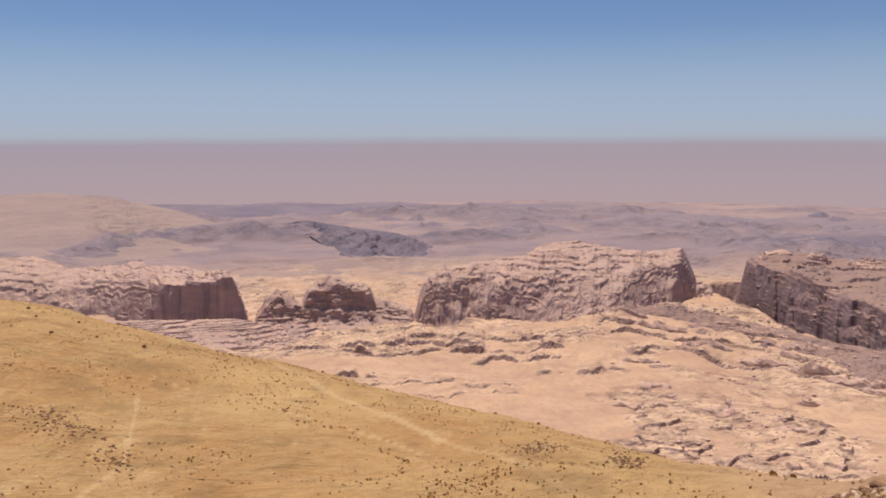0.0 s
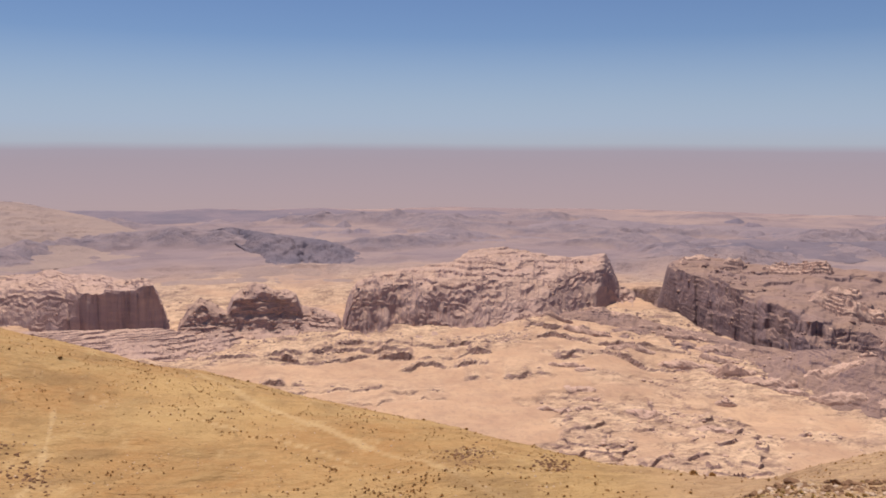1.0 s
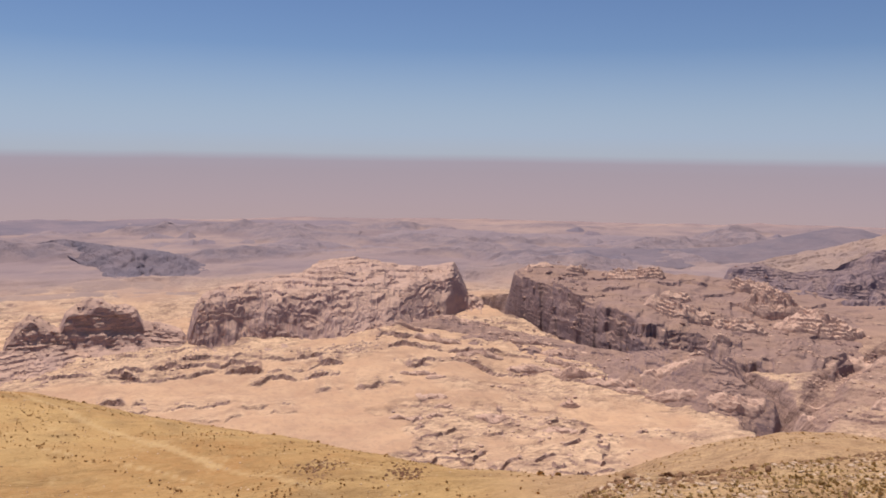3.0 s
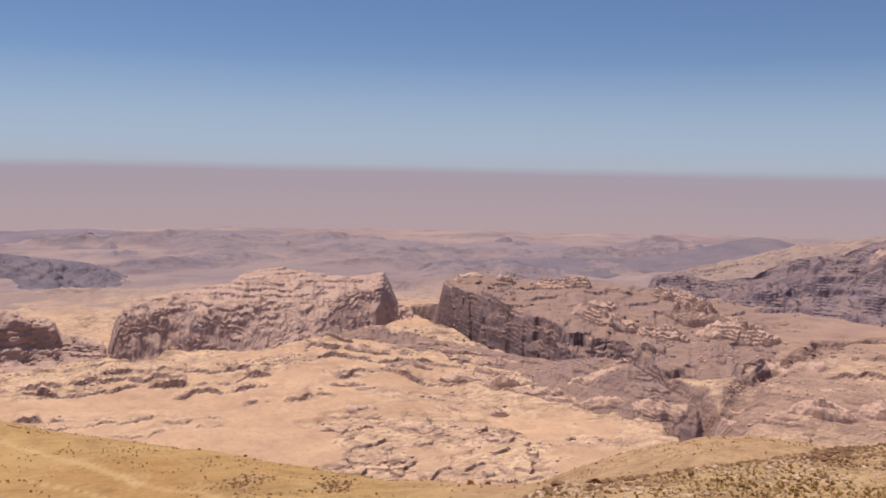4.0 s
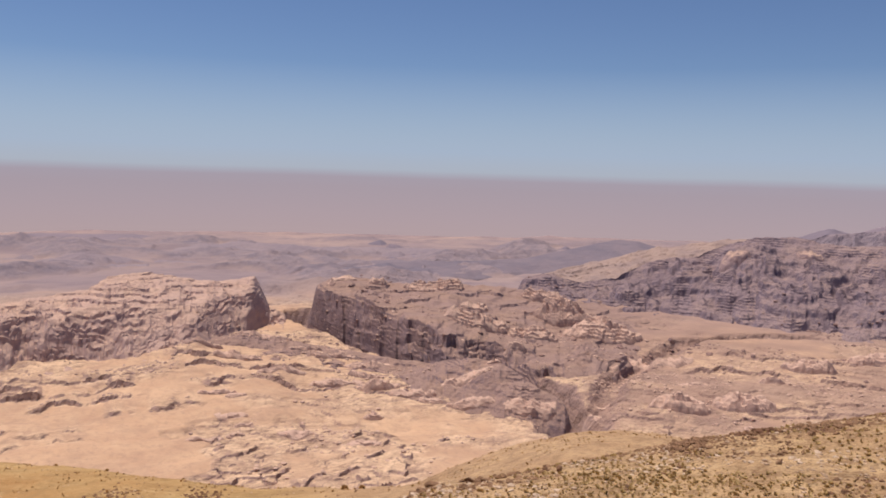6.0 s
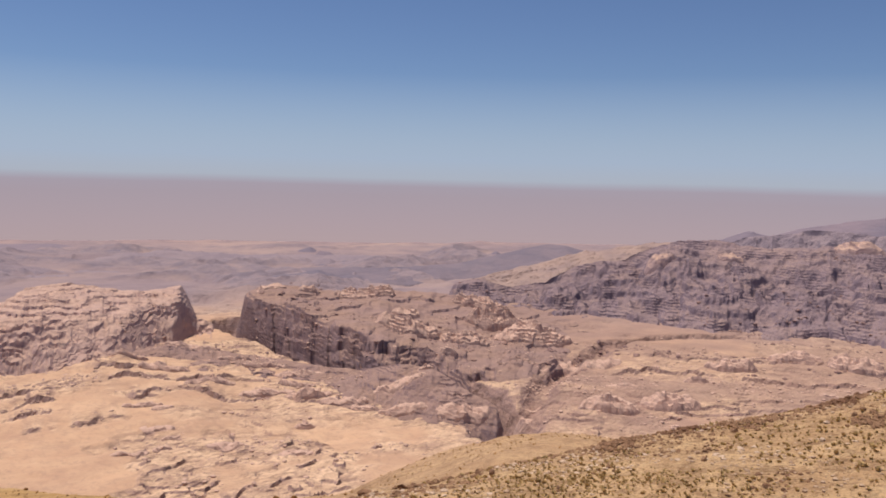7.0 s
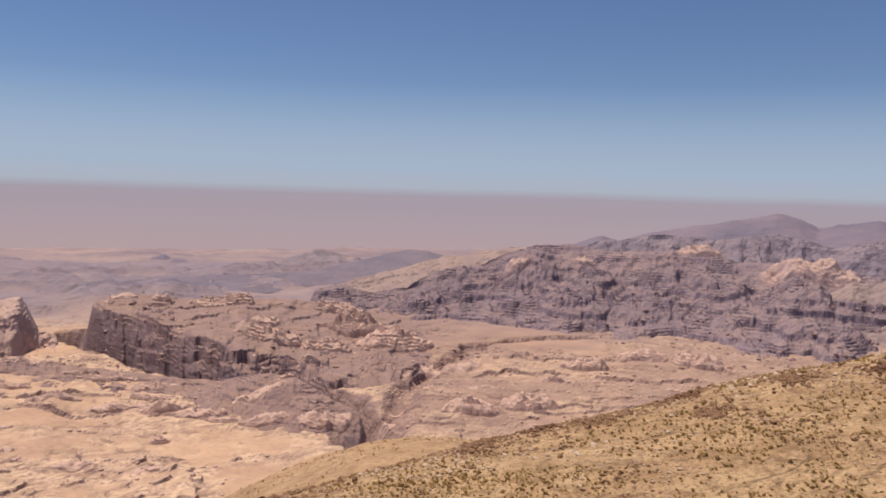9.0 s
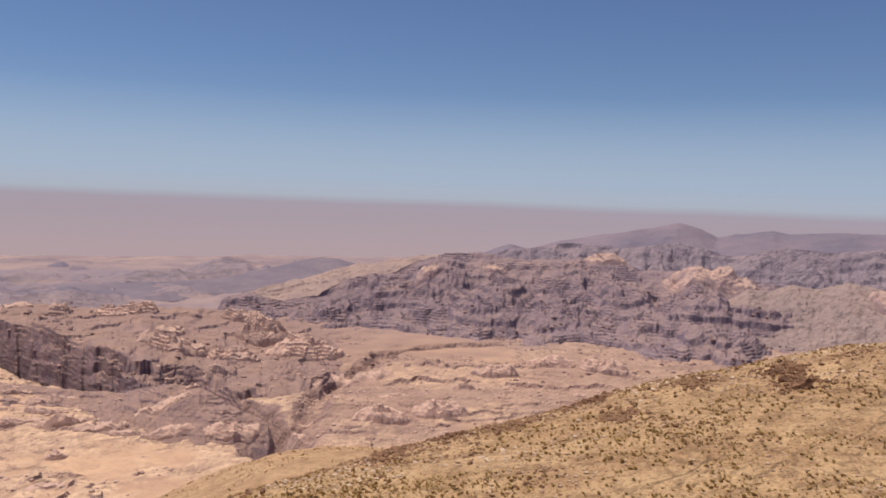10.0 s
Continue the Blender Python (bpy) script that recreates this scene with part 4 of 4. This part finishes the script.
def outcrop(name, label, category, az0, az1, el0, el1, seed, material, group="", deep=0.6, knob=16.0, bed=4.0, power=0.45, dip=0.0, fine=1.4):
    """A knobbly outcrop between two bearings, resting on the land, from the elevation of its foot to that of its top."""
    mid = 0.5 * (az0 + az1)
    d = reach(mid, el0)
    half = radians(az1 - az0) * d * 0.5
    tall = (d + half * deep) * (math.tan(radians(el1)) - math.tan(radians(el0)))
    tall = tall + half * deep * (-math.tan(radians(el0))) * 0.35
    cx, cy = plan(mid, d + half * deep)
    nu, nv = int(np.clip(half / fine, 30, 126 / fine)), int(np.clip(half * deep / fine, 22, 78 / fine))
    u, v = np.meshgrid(np.linspace(-1.08, 1.08, nu), np.linspace(-1.1, 1.1, nv))
    px, py = u * half, v * half * deep
    ca, sn = math.cos(radians(mid)), math.sin(radians(mid))
    x, y = cx + px * ca + py * sn, cy - px * sn + py * ca
    land = np.array([ground_at(float(a), float(b)) for a, b in zip(x.ravel(), y.ravel())]).reshape(x.shape)
    lobes = (0.34 + 0.5 * dip) * fbm(px / (knob * 2.2), py / (knob * 2.2), 4, seed) - 0.1 * dip + 0.16 * noise2(px / knob, py / knob, seed + 4)
    inside = np.clip(1 - (u * u + v * v) + lobes, 0, 1.3)
    edge = np.clip(8 * (1.08 - np.maximum(np.abs(u), np.abs(v) * 0.98)), 0, 1)
    shape = (inside * edge) ** power
    body = tall * shape * (0.70 + 0.2 * ridged(px / (knob * 1.7), py / (knob * 1.0), 3, seed + 6) + 0.42 * fbm(px / (knob * 1.3), py / (knob * 1.3), 4, seed + 7))
    body = body * (1 - dip * step(-0.75, 0.9, v))
    cut = np.maximum(body, 0) + 2.0 * fbm(px / 14, py / 14, 3, seed + 8)
    body = body + 0.9 * step(-0.5, 0.2, noise2(px / 25, py / 25, seed + 10)) * (terrace(cut + 50, bed, 0.15) - 50 - cut)
    body = body + np.where(inside * edge > 0.05, 1.3 * np.abs(noise2(px / 5, py / 4, seed + 9)) + 1.8 * np.abs(noise2(px / 12, py / 9, seed + 12)) - 1.0, 0)
    z = land + np.where(inside * edge > 0.01, body, 0) - np.where(inside * edge > 0.01, 0, 1.8)
    origin = np.array([cx, cy, float(land[0].mean())])
    me = mesh_of(name, (np.stack([x, y, z], -1) - origin).reshape(-1, 3), grid_quads(nv, nu)[:, ::-1], False)
    me.materials.append(material)
    ob = tagged(new(name, me), label, category, group)
    ob.location = origin
    return ob


for k, (a0, a1, e0, e1, deep) in enumerate([
        (28.5, 33.2, -10.1, -9.2, 0.55), (34.6, 38.4, -9.9, -8.4, 0.8), (33.6, 37.2, -8.4, -7.55, 0.6), (32.6, 36.6, -10.8, -10.2, 0.5),
        (36.6, 41.9, -10.8, -9.8, 0.6), (25.7, 29.9, -7.85, -7.12, 0.6), (23.3, 24.7, -7.5, -7.0, 0.7), (20.6, 22.6, -7.25, -6.85, 0.5), (29.6, 31.6, -9.0, -8.5, 0.6)]):
    outcrop("rock_outcrop", "knobbly pale sandstone outcrop with rounded lit tops", "outcrop", a0, a1, e0, e1, 501 + 11 * k, PALE_ROCK, "pale outcrops on the plateau", deep, 13, 5.5, 0.55, fine=0.8)
for k, (a0, a1, e0, e1, deep) in enumerate([
        (62.8, 68.8, -4.9, -4.0, 0.5), (57.8, 60.8, -3.7, -3.0, 0.5), (46.4, 48.5, -5.1, -4.4, 0.6), (75.0, 79, -5.4, -4.4, 0.5), (51.0, 52.6, -4.6, -4.2, 0.6)]):
    outcrop("rock_dome", "pale rounded sandstone dome among dark cliffs", "outcrop", a0, a1, e0, e1, 611 + 11 * k, SANDSTONE, "pale domes", deep, 40, 6, 0.4)
for k, (a0, a1, e0, e1, deep) in enumerate([
        (54.2, 57.6, -10.7, -10.15, 0.6), (57.6, 61.0, -10.9, -10.1, 0.6), (42.3, 46.6, -14.8, -13.9, 0.6), (50.5, 53.8, -11.6, -10.8, 0.5), (46.5, 50.5, -14.4, -13.5, 0.5)]):
    outcrop("rock_outcrop", "low pinkish sandstone knob on the sandy slope", "outcrop", a0, a1, e0, e1, 711 + 11 * k, PALE_ROCK, "knobs on the sandy slope", deep, 11, 4.5, 0.45, fine=1.0)
for k, (a0, a1, e0, e1) in enumerate([
        (14.5, 18.8, -11.0, -10.6), (17.6, 20.6, -11.9, -11.4), (19.8, 22.8, -12.4, -11.9), (13.2, 16.4, -12.4, -12.0), (21.5, 25.2, -13.1, -12.7), (15.6, 19.5, -13.2, -12.8), (11.2, 14.0, -11.4, -10.9),
        (24.6, 28.4, -14.9, -14.4), (28.6, 32.6, -15.6, -15.1), (32.8, 36.8, -15.9, -15.3), (19.0, 23.4, -14.4, -13.9), (12.2, 15.0, -14.6, -14.2)]):
    outcrop("rock_ledge", "cream sandstone ledge dipping towards the gorge", "ledge", a0, a1, e0, e1, 1501 + 11 * k, PALE_ROCK, "cream ledges near the gorge", 0.35, 11, 2.4, 0.55, 0.75)
rng = np.random.RandomState(5)
for k in range(30):
    a0, e0 = 10 + 48 * rng.rand(), -16.5 + 5.0 * rng.rand()
    if a0 < 28:
        e0 = e0 - 2.0
    wide = 1.2 + 2.6 * rng.rand() ** 2
    outcrop("rock_ledge", "low broken sandstone ledge among sand and rubble", "ledge", a0, a0 + wide, e0, e0 + 0.22 + 0.4 * rng.rand(), 931 + 11 * k, PALE_ROCK,
            "broken ledges in the valley", 0.4 + 0.3 * rng.rand(), 14, 3.0, 0.8, 0.8)


# ================= boulders, stones and scrub =================
def stone_shape(rng, flat=0.7, fine=2):
    """A broken stone: a rough ball, cut and squashed."""
    bm = bmesh.new()
    bmesh.ops.create_icosphere(bm, subdivisions=fine, radius=1.0)
    cuts = [Vector(rng.normal(size=3)).normalized() for _ in range(7)]
    for v in bm.verts:
        for c in cuts:
            d = v.co.dot(c) - 0.5
            if d > 0:
                v.co -= c * d
        v.co *= 1 + 0.22 * float(rng.rand() - 0.5)
        v.co.z *= flat
    me = bpy.data.meshes.new("boulder")
    bm.to_mesh(me)
    bm.free()
    return me


def tuft_shape(rng, blades=10):
    """A dry cushion of scrub: many small leaning sprays round a low centre. Unit size."""
    verts, faces = [], []
    for _ in range(blades):
        a, lean, h = rng.rand() * 6.283, rng.rand() ** 0.6, 0.45 + 0.45 * rng.rand()
        ca, sn = math.cos(a), math.sin(a)
        out, w = 0.55 * lean, 0.16 + 0.12 * rng.rand()
        b = len(verts)
        root, tip = 0.16 * lean, out + 0.12
        zt = h * (1 - 0.45 * lean ** 2)
        verts += [(ca * root - sn * w * 0.5, sn * root + ca * w * 0.5, -0.05), (ca * root + sn * w * 0.5, sn * root - ca * w * 0.5, -0.05),
                  (ca * out + sn * w * 1.4, sn * out - ca * w * 1.4, zt * 0.7), (ca * tip, sn * tip, zt), (ca * out - sn * w * 1.4, sn * out + ca * w * 1.4, zt * 0.72)]
        faces += [(b, b + 1, b + 2), (b, b + 2, b + 3), (b, b + 3, b + 4)]
    return np.array(verts), np.array(faces)


def scatter(name, label, category, shapes, az, r, scale, material, rng, smooth=False, z=None):
    """Many copies of a few shapes, standing on the ground, as one body of stuff."""
    z = terrain(az, r)[0] if z is None else z
    x, y = plan(az, r)
    verts, faces, n = [], [], 0
    for k in range(len(az)):
        v, f = shapes[k % len(shapes)]
        t = rng.rand() * 6.283
        c, sn = math.cos(t), math.sin(t)
        q = v * scale[k] * np.array([1, 1, 0.8 + 0.4 * rng.rand()])
        verts.append(np.stack([x[k] + q[:, 0] * c - q[:, 1] * sn, y[k] + q[:, 0] * sn + q[:, 1] * c, z[k] + q[:, 2]], -1))
        faces.append(f + n)
        n += len(v)
    me = mesh_of(name, np.concatenate(verts), np.concatenate(faces), smooth)
    me.materials.append(material)
    return tagged(new(name, me), label, category, kind="stuff")


def scrub_material(name, a, b):
    m = Nodes(name)
    isl = m.add("ShaderNodeNewGeometry").outputs["Random Per Island"]
    m.bsdf.inputs["Subsurface Weight"].default_value = 0.0
    return m.done(m.mix(m.math("MULTIPLY", isl, 1.0), m.mix(m.noise(9, 3), a, b), tuple(0.6 * (p + q) for p, q in zip(a, b))), 0.9)


def boulder_material():
    m = Nodes("brown_boulder")
    rnd = m.add("ShaderNodeObjectInfo").outputs["Random"]
    col = m.mix(m.noise(0.5, 5, 0.65), (0.27, 0.14, 0.075), (0.14, 0.075, 0.045))
    col = m.mix(m.math("MULTIPLY", rnd, 0.5), col, (0.44, 0.275, 0.15))
    m.bump(m.noise(0.25, 5, 0.7), 0.15)
    return m.done(col)


SCRUB = scrub_material("olive_scrub", (0.43, 0.30, 0.125), (0.49, 0.345, 0.155))
DRY_SCRUB = scrub_material("dark_dry_scrub", (0.42, 0.255, 0.105), (0.50, 0.315, 0.135))
BOULDER = boulder_material()
STONE = rock_material("slope_stone", (0.64, 0.47, 0.31), (0.36, 0.23, 0.14), (0.24, 0.15, 0.095), 0.8, 0.6, 0.1, 0.2, 0.7)
PALE_STONE = rock_material("cream_stone", (0.70, 0.53, 0.37), (0.60, 0.44, 0.30), (0.42, 0.30, 0.20), 0.8, 0.6, 0.1, 0.2, 0.7)
rng = np.random.RandomState(7)
TUFTS = [tuft_shape(rng, 7) for _ in range(6)]
STONES = []
for _ in range(8):
    stone = stone_shape(rng, 0.7, 1)
    co = np.array([v.co[:] for v in stone.vertices])
    STONES.append((co, np.array([p.vertices[:] for p in stone.polygons])))
    bpy.data.meshes.remove(stone)


def clustered(count, az0, az1, r0, r1, size, seed, keep):
    """Random spots on the plan, denser in patches."""
    a = az0 + (az1 - az0) * rng.rand(count * 4)
    r = np.sqrt(r0 ** 2 + (r1 ** 2 - r0 ** 2) * rng.rand(count * 4))
    x, y = plan(a, r)
    good = fbm(x / size, y / size, 3, seed) + 0.35 * (rng.rand(len(a)) - 0.5) > keep
    return a[good][:count], r[good][:count]


a, r = clustered(7500, 22, 80, 45, 165, 10, 301, -0.06)
scatter("scrub", "low olive-brown tufts of desert scrub on the stony slope", "scrub", TUFTS, a, r, 0.18 + 0.38 * rng.rand(len(a)) ** 2, SCRUB, rng)
a, r = clustered(3600, 34, 80, 38, 95, 7, 303, -0.02)
scatter("scrub", "dense low olive tufts of desert scrub below the brow", "scrub", TUFTS, a, r, 0.16 + 0.26 * rng.rand(len(a)) ** 2, SCRUB, rng)
a, r = clustered(7000, 22, 80, 45, 165, 9, 311, 0.0)
scatter("stones", "loose pale brown stones strewn over the slope", "stones", STONES, a, r, 0.08 + 0.30 * rng.rand(len(a)) ** 3, STONE, rng)
a, r = clustered(5000, 24, 80, 60, 160, 11, 315, 0.14)
scatter("dark_rubble", "dark brown broken rock in patches on the slope", "rubble", STONES, a, r, 0.08 + 0.34 * rng.rand(len(a)) ** 2.5, BOULDER, rng)
a = 24 + 56 * rng.rand(2600)
r = curve(STONY_R, a) * (1.0 - 0.16 * rng.rand(len(a)) ** 1.6)
x, y = plan(a, r)
ok = fbm(x / 13, y / 13, 3, 317) > -0.02
scatter("brow_rubble", "jumbled dark and pale rocks along the brow of the slope", "rubble", STONES, a[ok], r[ok], 0.13 + 0.6 * rng.rand(int(ok.sum())) ** 3, BOULDER, rng)
a = 26 + 54 * rng.rand(2400)
r = curve(STONY_R, a) * (1.0 - 0.30 * rng.rand(len(a)) ** 1.8)
x, y = plan(a, r)
ok = fbm(x / 11, y / 11, 3, 319) > 0.05
scatter("pale_rubble", "pale cream rocks in patches near the brow of the slope", "rubble", STONES, a[ok], r[ok], 0.14 + 0.45 * rng.rand(int(ok.sum())) ** 2.5, PALE_STONE, rng)
a, r = clustered(7500, -32, 30, 120, 640, 26, 321, 0.06)
scatter("hillside_scrub", "small dark dry shrubs dotted over the ochre hill", "scrub", TUFTS, a, r, 0.24 + 0.75 * rng.rand(len(a)) ** 2.6, DRY_SCRUB, rng)
a, r = clustered(4200, -32, 26, 120, 620, 14, 341, 0.1)
scatter("hillside_stones", "small dark brown stones in clusters on the ochre hill", "stones", STONES, a, r, 0.16 + 0.5 * rng.rand(len(a)) ** 3, BOULDER, rng)
a, r = clustered(2600, -32, 26, 120, 620, 16, 345, 0.14)
scatter("pale_hillside_stones", "small cream stones in patches on the ochre hill", "stones", STONES, a, r, 0.14 + 0.45 * rng.rand(len(a)) ** 3, PALE_STONE, rng)
a = -32 + 64 * rng.rand(60000)
r = np.sqrt(120 ** 2 + (640 ** 2 - 120 ** 2) * rng.rand(len(a)))
x, y = plan(a, r)
ok = (np.abs(noise2(x / 42, y / 42, 325) - 0.1) < 0.035) & (noise2(x / 60, y / 60, 327) > -0.1) & (r < curve(OCHRE_R, a) * 1.02)
a, r = a[ok][:3200], r[ok][:3200]
scatter("scrub_lines", "strings of small dry shrubs along the furrows of the hill", "scrub", TUFTS, a, r, 0.28 + 0.75 * rng.rand(len(a)) ** 2.2, DRY_SCRUB, rng)
a, r = clustered(700, 24, 50, 150, 270, 30, 331, 0.05)
scatter("hollow_scrub", "small dry shrubs in the ochre hollow", "scrub", TUFTS, a, r, 0.25 + 0.4 * rng.rand(len(a)) ** 2, DRY_SCRUB, rng)

# blocks of fallen rock in the valley and on the massifs
BLOCKS = []
for _ in range(8):
    bm = bmesh.new()
    bmesh.ops.create_icosphere(bm, subdivisions=1, radius=1.0)
    for v in bm.verts:
        v.co *= 0.75 + 0.5 * rng.rand()
        v.co.z *= 0.7
    bm.faces.ensure_lookup_table()
    BLOCKS.append((np.array([v.co[:] for v in bm.verts]), np.array([[v.index for v in f.verts] for f in bm.faces])))
    bm.free()


def rubble(name, label, count, az0, az1, r0, r1, size, seed, keep, big, material):
    a, d = clustered(count, az0, az1, r0, r1, size, seed, keep)
    bare = valley_height(a, d)[1] > 0.55
    a, d = a[bare], d[bare]
    z = np.array([ground_at(float(p), float(q)) for p, q in zip(*plan(a, d))])
    return scatter(name, label, "rubble", BLOCKS, a, d, big * (0.35 + 0.9 * rng.rand(len(a)) ** 3), material, rng, z=z)


rubble("valley_rubble", "scattered sandstone blocks and rubble on the valley floor", 5000, 9, 62, 930, 1900, 70, 341, 0.02, 3.2, PALE_ROCK)
rubble("ledge_rubble", "broken rock below the mesas and along the ledges", 2600, -14, 12, 1130, 1640, 60, 351, 0.08, 2.6, SANDSTONE)
rubble("mesa_rubble", "blocks and pinnacles weathered out on the mesa tops", 800, -30, 17, 1560, 1960, 40, 361, 0.0, 4.0, SANDSTONE)
rubble("plateau_rubble", "weathered blocks on the plateau and the dark massif", 3200, 20, 78, 1500, 2600, 60, 371, 0.05, 5.0, DARK_ROCK)

# a few tumbled heaps of dark rock in the middle of the slope
for k, (az, share) in enumerate(((49.5, 0.93), (52.8, 0.9), (58.3, 0.94), (70.3, 0.86), (71.6, 0.79), (60.6, 0.78), (45.2, 0.9), (65.2, 0.86))):
    d = float(curve(STONY_R, az)) * share
    n = 150
    a = az + 1.1 * rng.normal(size=n) * (0.6 + 0.4 * rng.rand())
    q = d + 2.6 * rng.normal(size=n)
    z = terrain(a, q)[0] + 0.35 * np.exp(-((a - az) / 0.9) ** 2) * rng.rand(n)
    scatter("rock_heap", "heap of tumbled dark brown rocks on the slope", "rocks", STONES, a, q, 0.16 + 0.5 * rng.rand(n) ** 2.2, BOULDER, rng, z=z)

# broken rock cropping out low on the ochre hill: bearing, distance
for az, d in ((-25.6, 318), (-24.3, 300), (-21.9, 268), (6.5, 262), (12.5, 250)):
    n = 170
    a, q = az + 0.8 * rng.normal(size=n), d + 9 * rng.normal(size=n)
    scatter("rock_heap", "patch of broken brown rock on the ochre hill", "rocks", STONES, a, q, 0.25 + 0.8 * rng.rand(n) ** 2.4, BOULDER, rng)

# single boulders along the brow and in heaps on the stony slope: bearing, share of the brow's distance, spread in degrees, count, size
HEAPS = [(48.5, 0.97, 1.6, 6, 0.8), (52.5, 0.93, 1.4, 8, 0.8), (57.5, 0.95, 1.2, 8, 0.9), (59.8, 0.97, 0.8, 8, 1.0), (70.3, 0.86, 0.7, 8, 1.2), (71.0, 0.82, 0.7, 8, 1.2), (71.8, 0.78, 0.8, 7, 1.3),
         (64.5, 0.98, 1.6, 6, 0.6), (68.5, 0.99, 1.4, 5, 0.6), (74.2, 0.99, 1.2, 5, 0.6), (60.5, 0.78, 0.4, 6, 0.7), (51.0, 0.78, 0.5, 6, 0.7), (28.0, 0.97, 1.2, 7, 1.0), (31.0, 0.96, 1.3, 7, 0.9),
         (65.0, 0.84, 1.6, 8, 0.6), (55.0, 0.90, 1.4, 6, 0.6), (44.8, 0.96, 1.3, 5, 0.7), (36.0, 0.95, 1.8, 6, 0.7), (64.2, 0.66, 0.1, 1, 0.8)]
SHAPES = [stone_shape(rng, 0.62 + 0.25 * rng.rand()) for _ in range(5)]
for me in SHAPES:
    me.materials.append(BOULDER)
for az, share, spread, count, size in HEAPS:
    for _ in range(int(count * 2.2)):
        a = az + 0.7 * spread * (rng.rand() * 2 - 1)
        d = float(curve(STONY_R, a)) * (share + 0.03 * rng.normal())
        sc = size * (0.26 + 0.6 * rng.rand() ** 2.0)
        x, y = plan(a, d)
        z = float(terrain(np.array([a]), np.array([d]))[0][0])
        ob = new("boulder", SHAPES[rng.randint(5)])
        ob.matrix_world = pose(x, y, z + 0.25 * sc, 12 * rng.normal(), 12 * rng.normal(), 360 * rng.rand()) @ Matrix.Diagonal((sc * (0.8 + 0.6 * rng.rand()), sc, sc * (0.7 + 0.4 * rng.rand()), 1))
        tagged(ob, "rough dark brown boulder on the stony slope", "boulder", "boulders on the stony slope")

# single bushes that stand out on the ochre hill: bearing, elevation, width
BUSHES = [(-19.8, -13.3, 2.6), (-26.4, -9.9, 2.6), (-25.2, -11.7, 2.4), (-8.3, -15.1, 2.0), (3.6, -18.0, 2.0), (11.3, -19.4, 1.8), (22.0, -20.9, 2.6), (23.2, -20.8, 2.2), (6.6, -18.75, 1.8),
          (-14.4, -13.9, 2.0), (-26.0, -10.4, 1.8), (-23.6, -11.0, 1.8), (-6.6, -16.2, 1.4), (14.2, -20.4, 1.4), (-22.6, -12.3, 1.6)]
BUSH = [tuft_shape(rng, 60) for _ in range(3)]
BUSH_MESHES = [mesh_of("bush", v, f, False) for v, f in BUSH]
for me in BUSH_MESHES:
    me.materials.append(DRY_SCRUB)
for a, el, size in BUSHES:
    es, dist = float(curve(OCHRE_EL, a)), float(curve(OCHRE_R, a))
    d = dist * (1 - math.sqrt(max(0.0, (es - el) / (es + 40))))
    x, y = plan(a, d)
    z = float(terrain(np.array([a]), np.array([d]))[0][0])
    ob = new("bush", BUSH_MESHES[rng.randint(3)])
    ob.matrix_world = pose(x, y, z, 0, 0, 360 * rng.rand()) @ Matrix.Diagonal((size * 0.8, size * 0.8, size * 0.75, 1))
    tagged(ob, "dark rounded dry bush alone on the ochre hill", "bush", "bushes on the ochre hill")
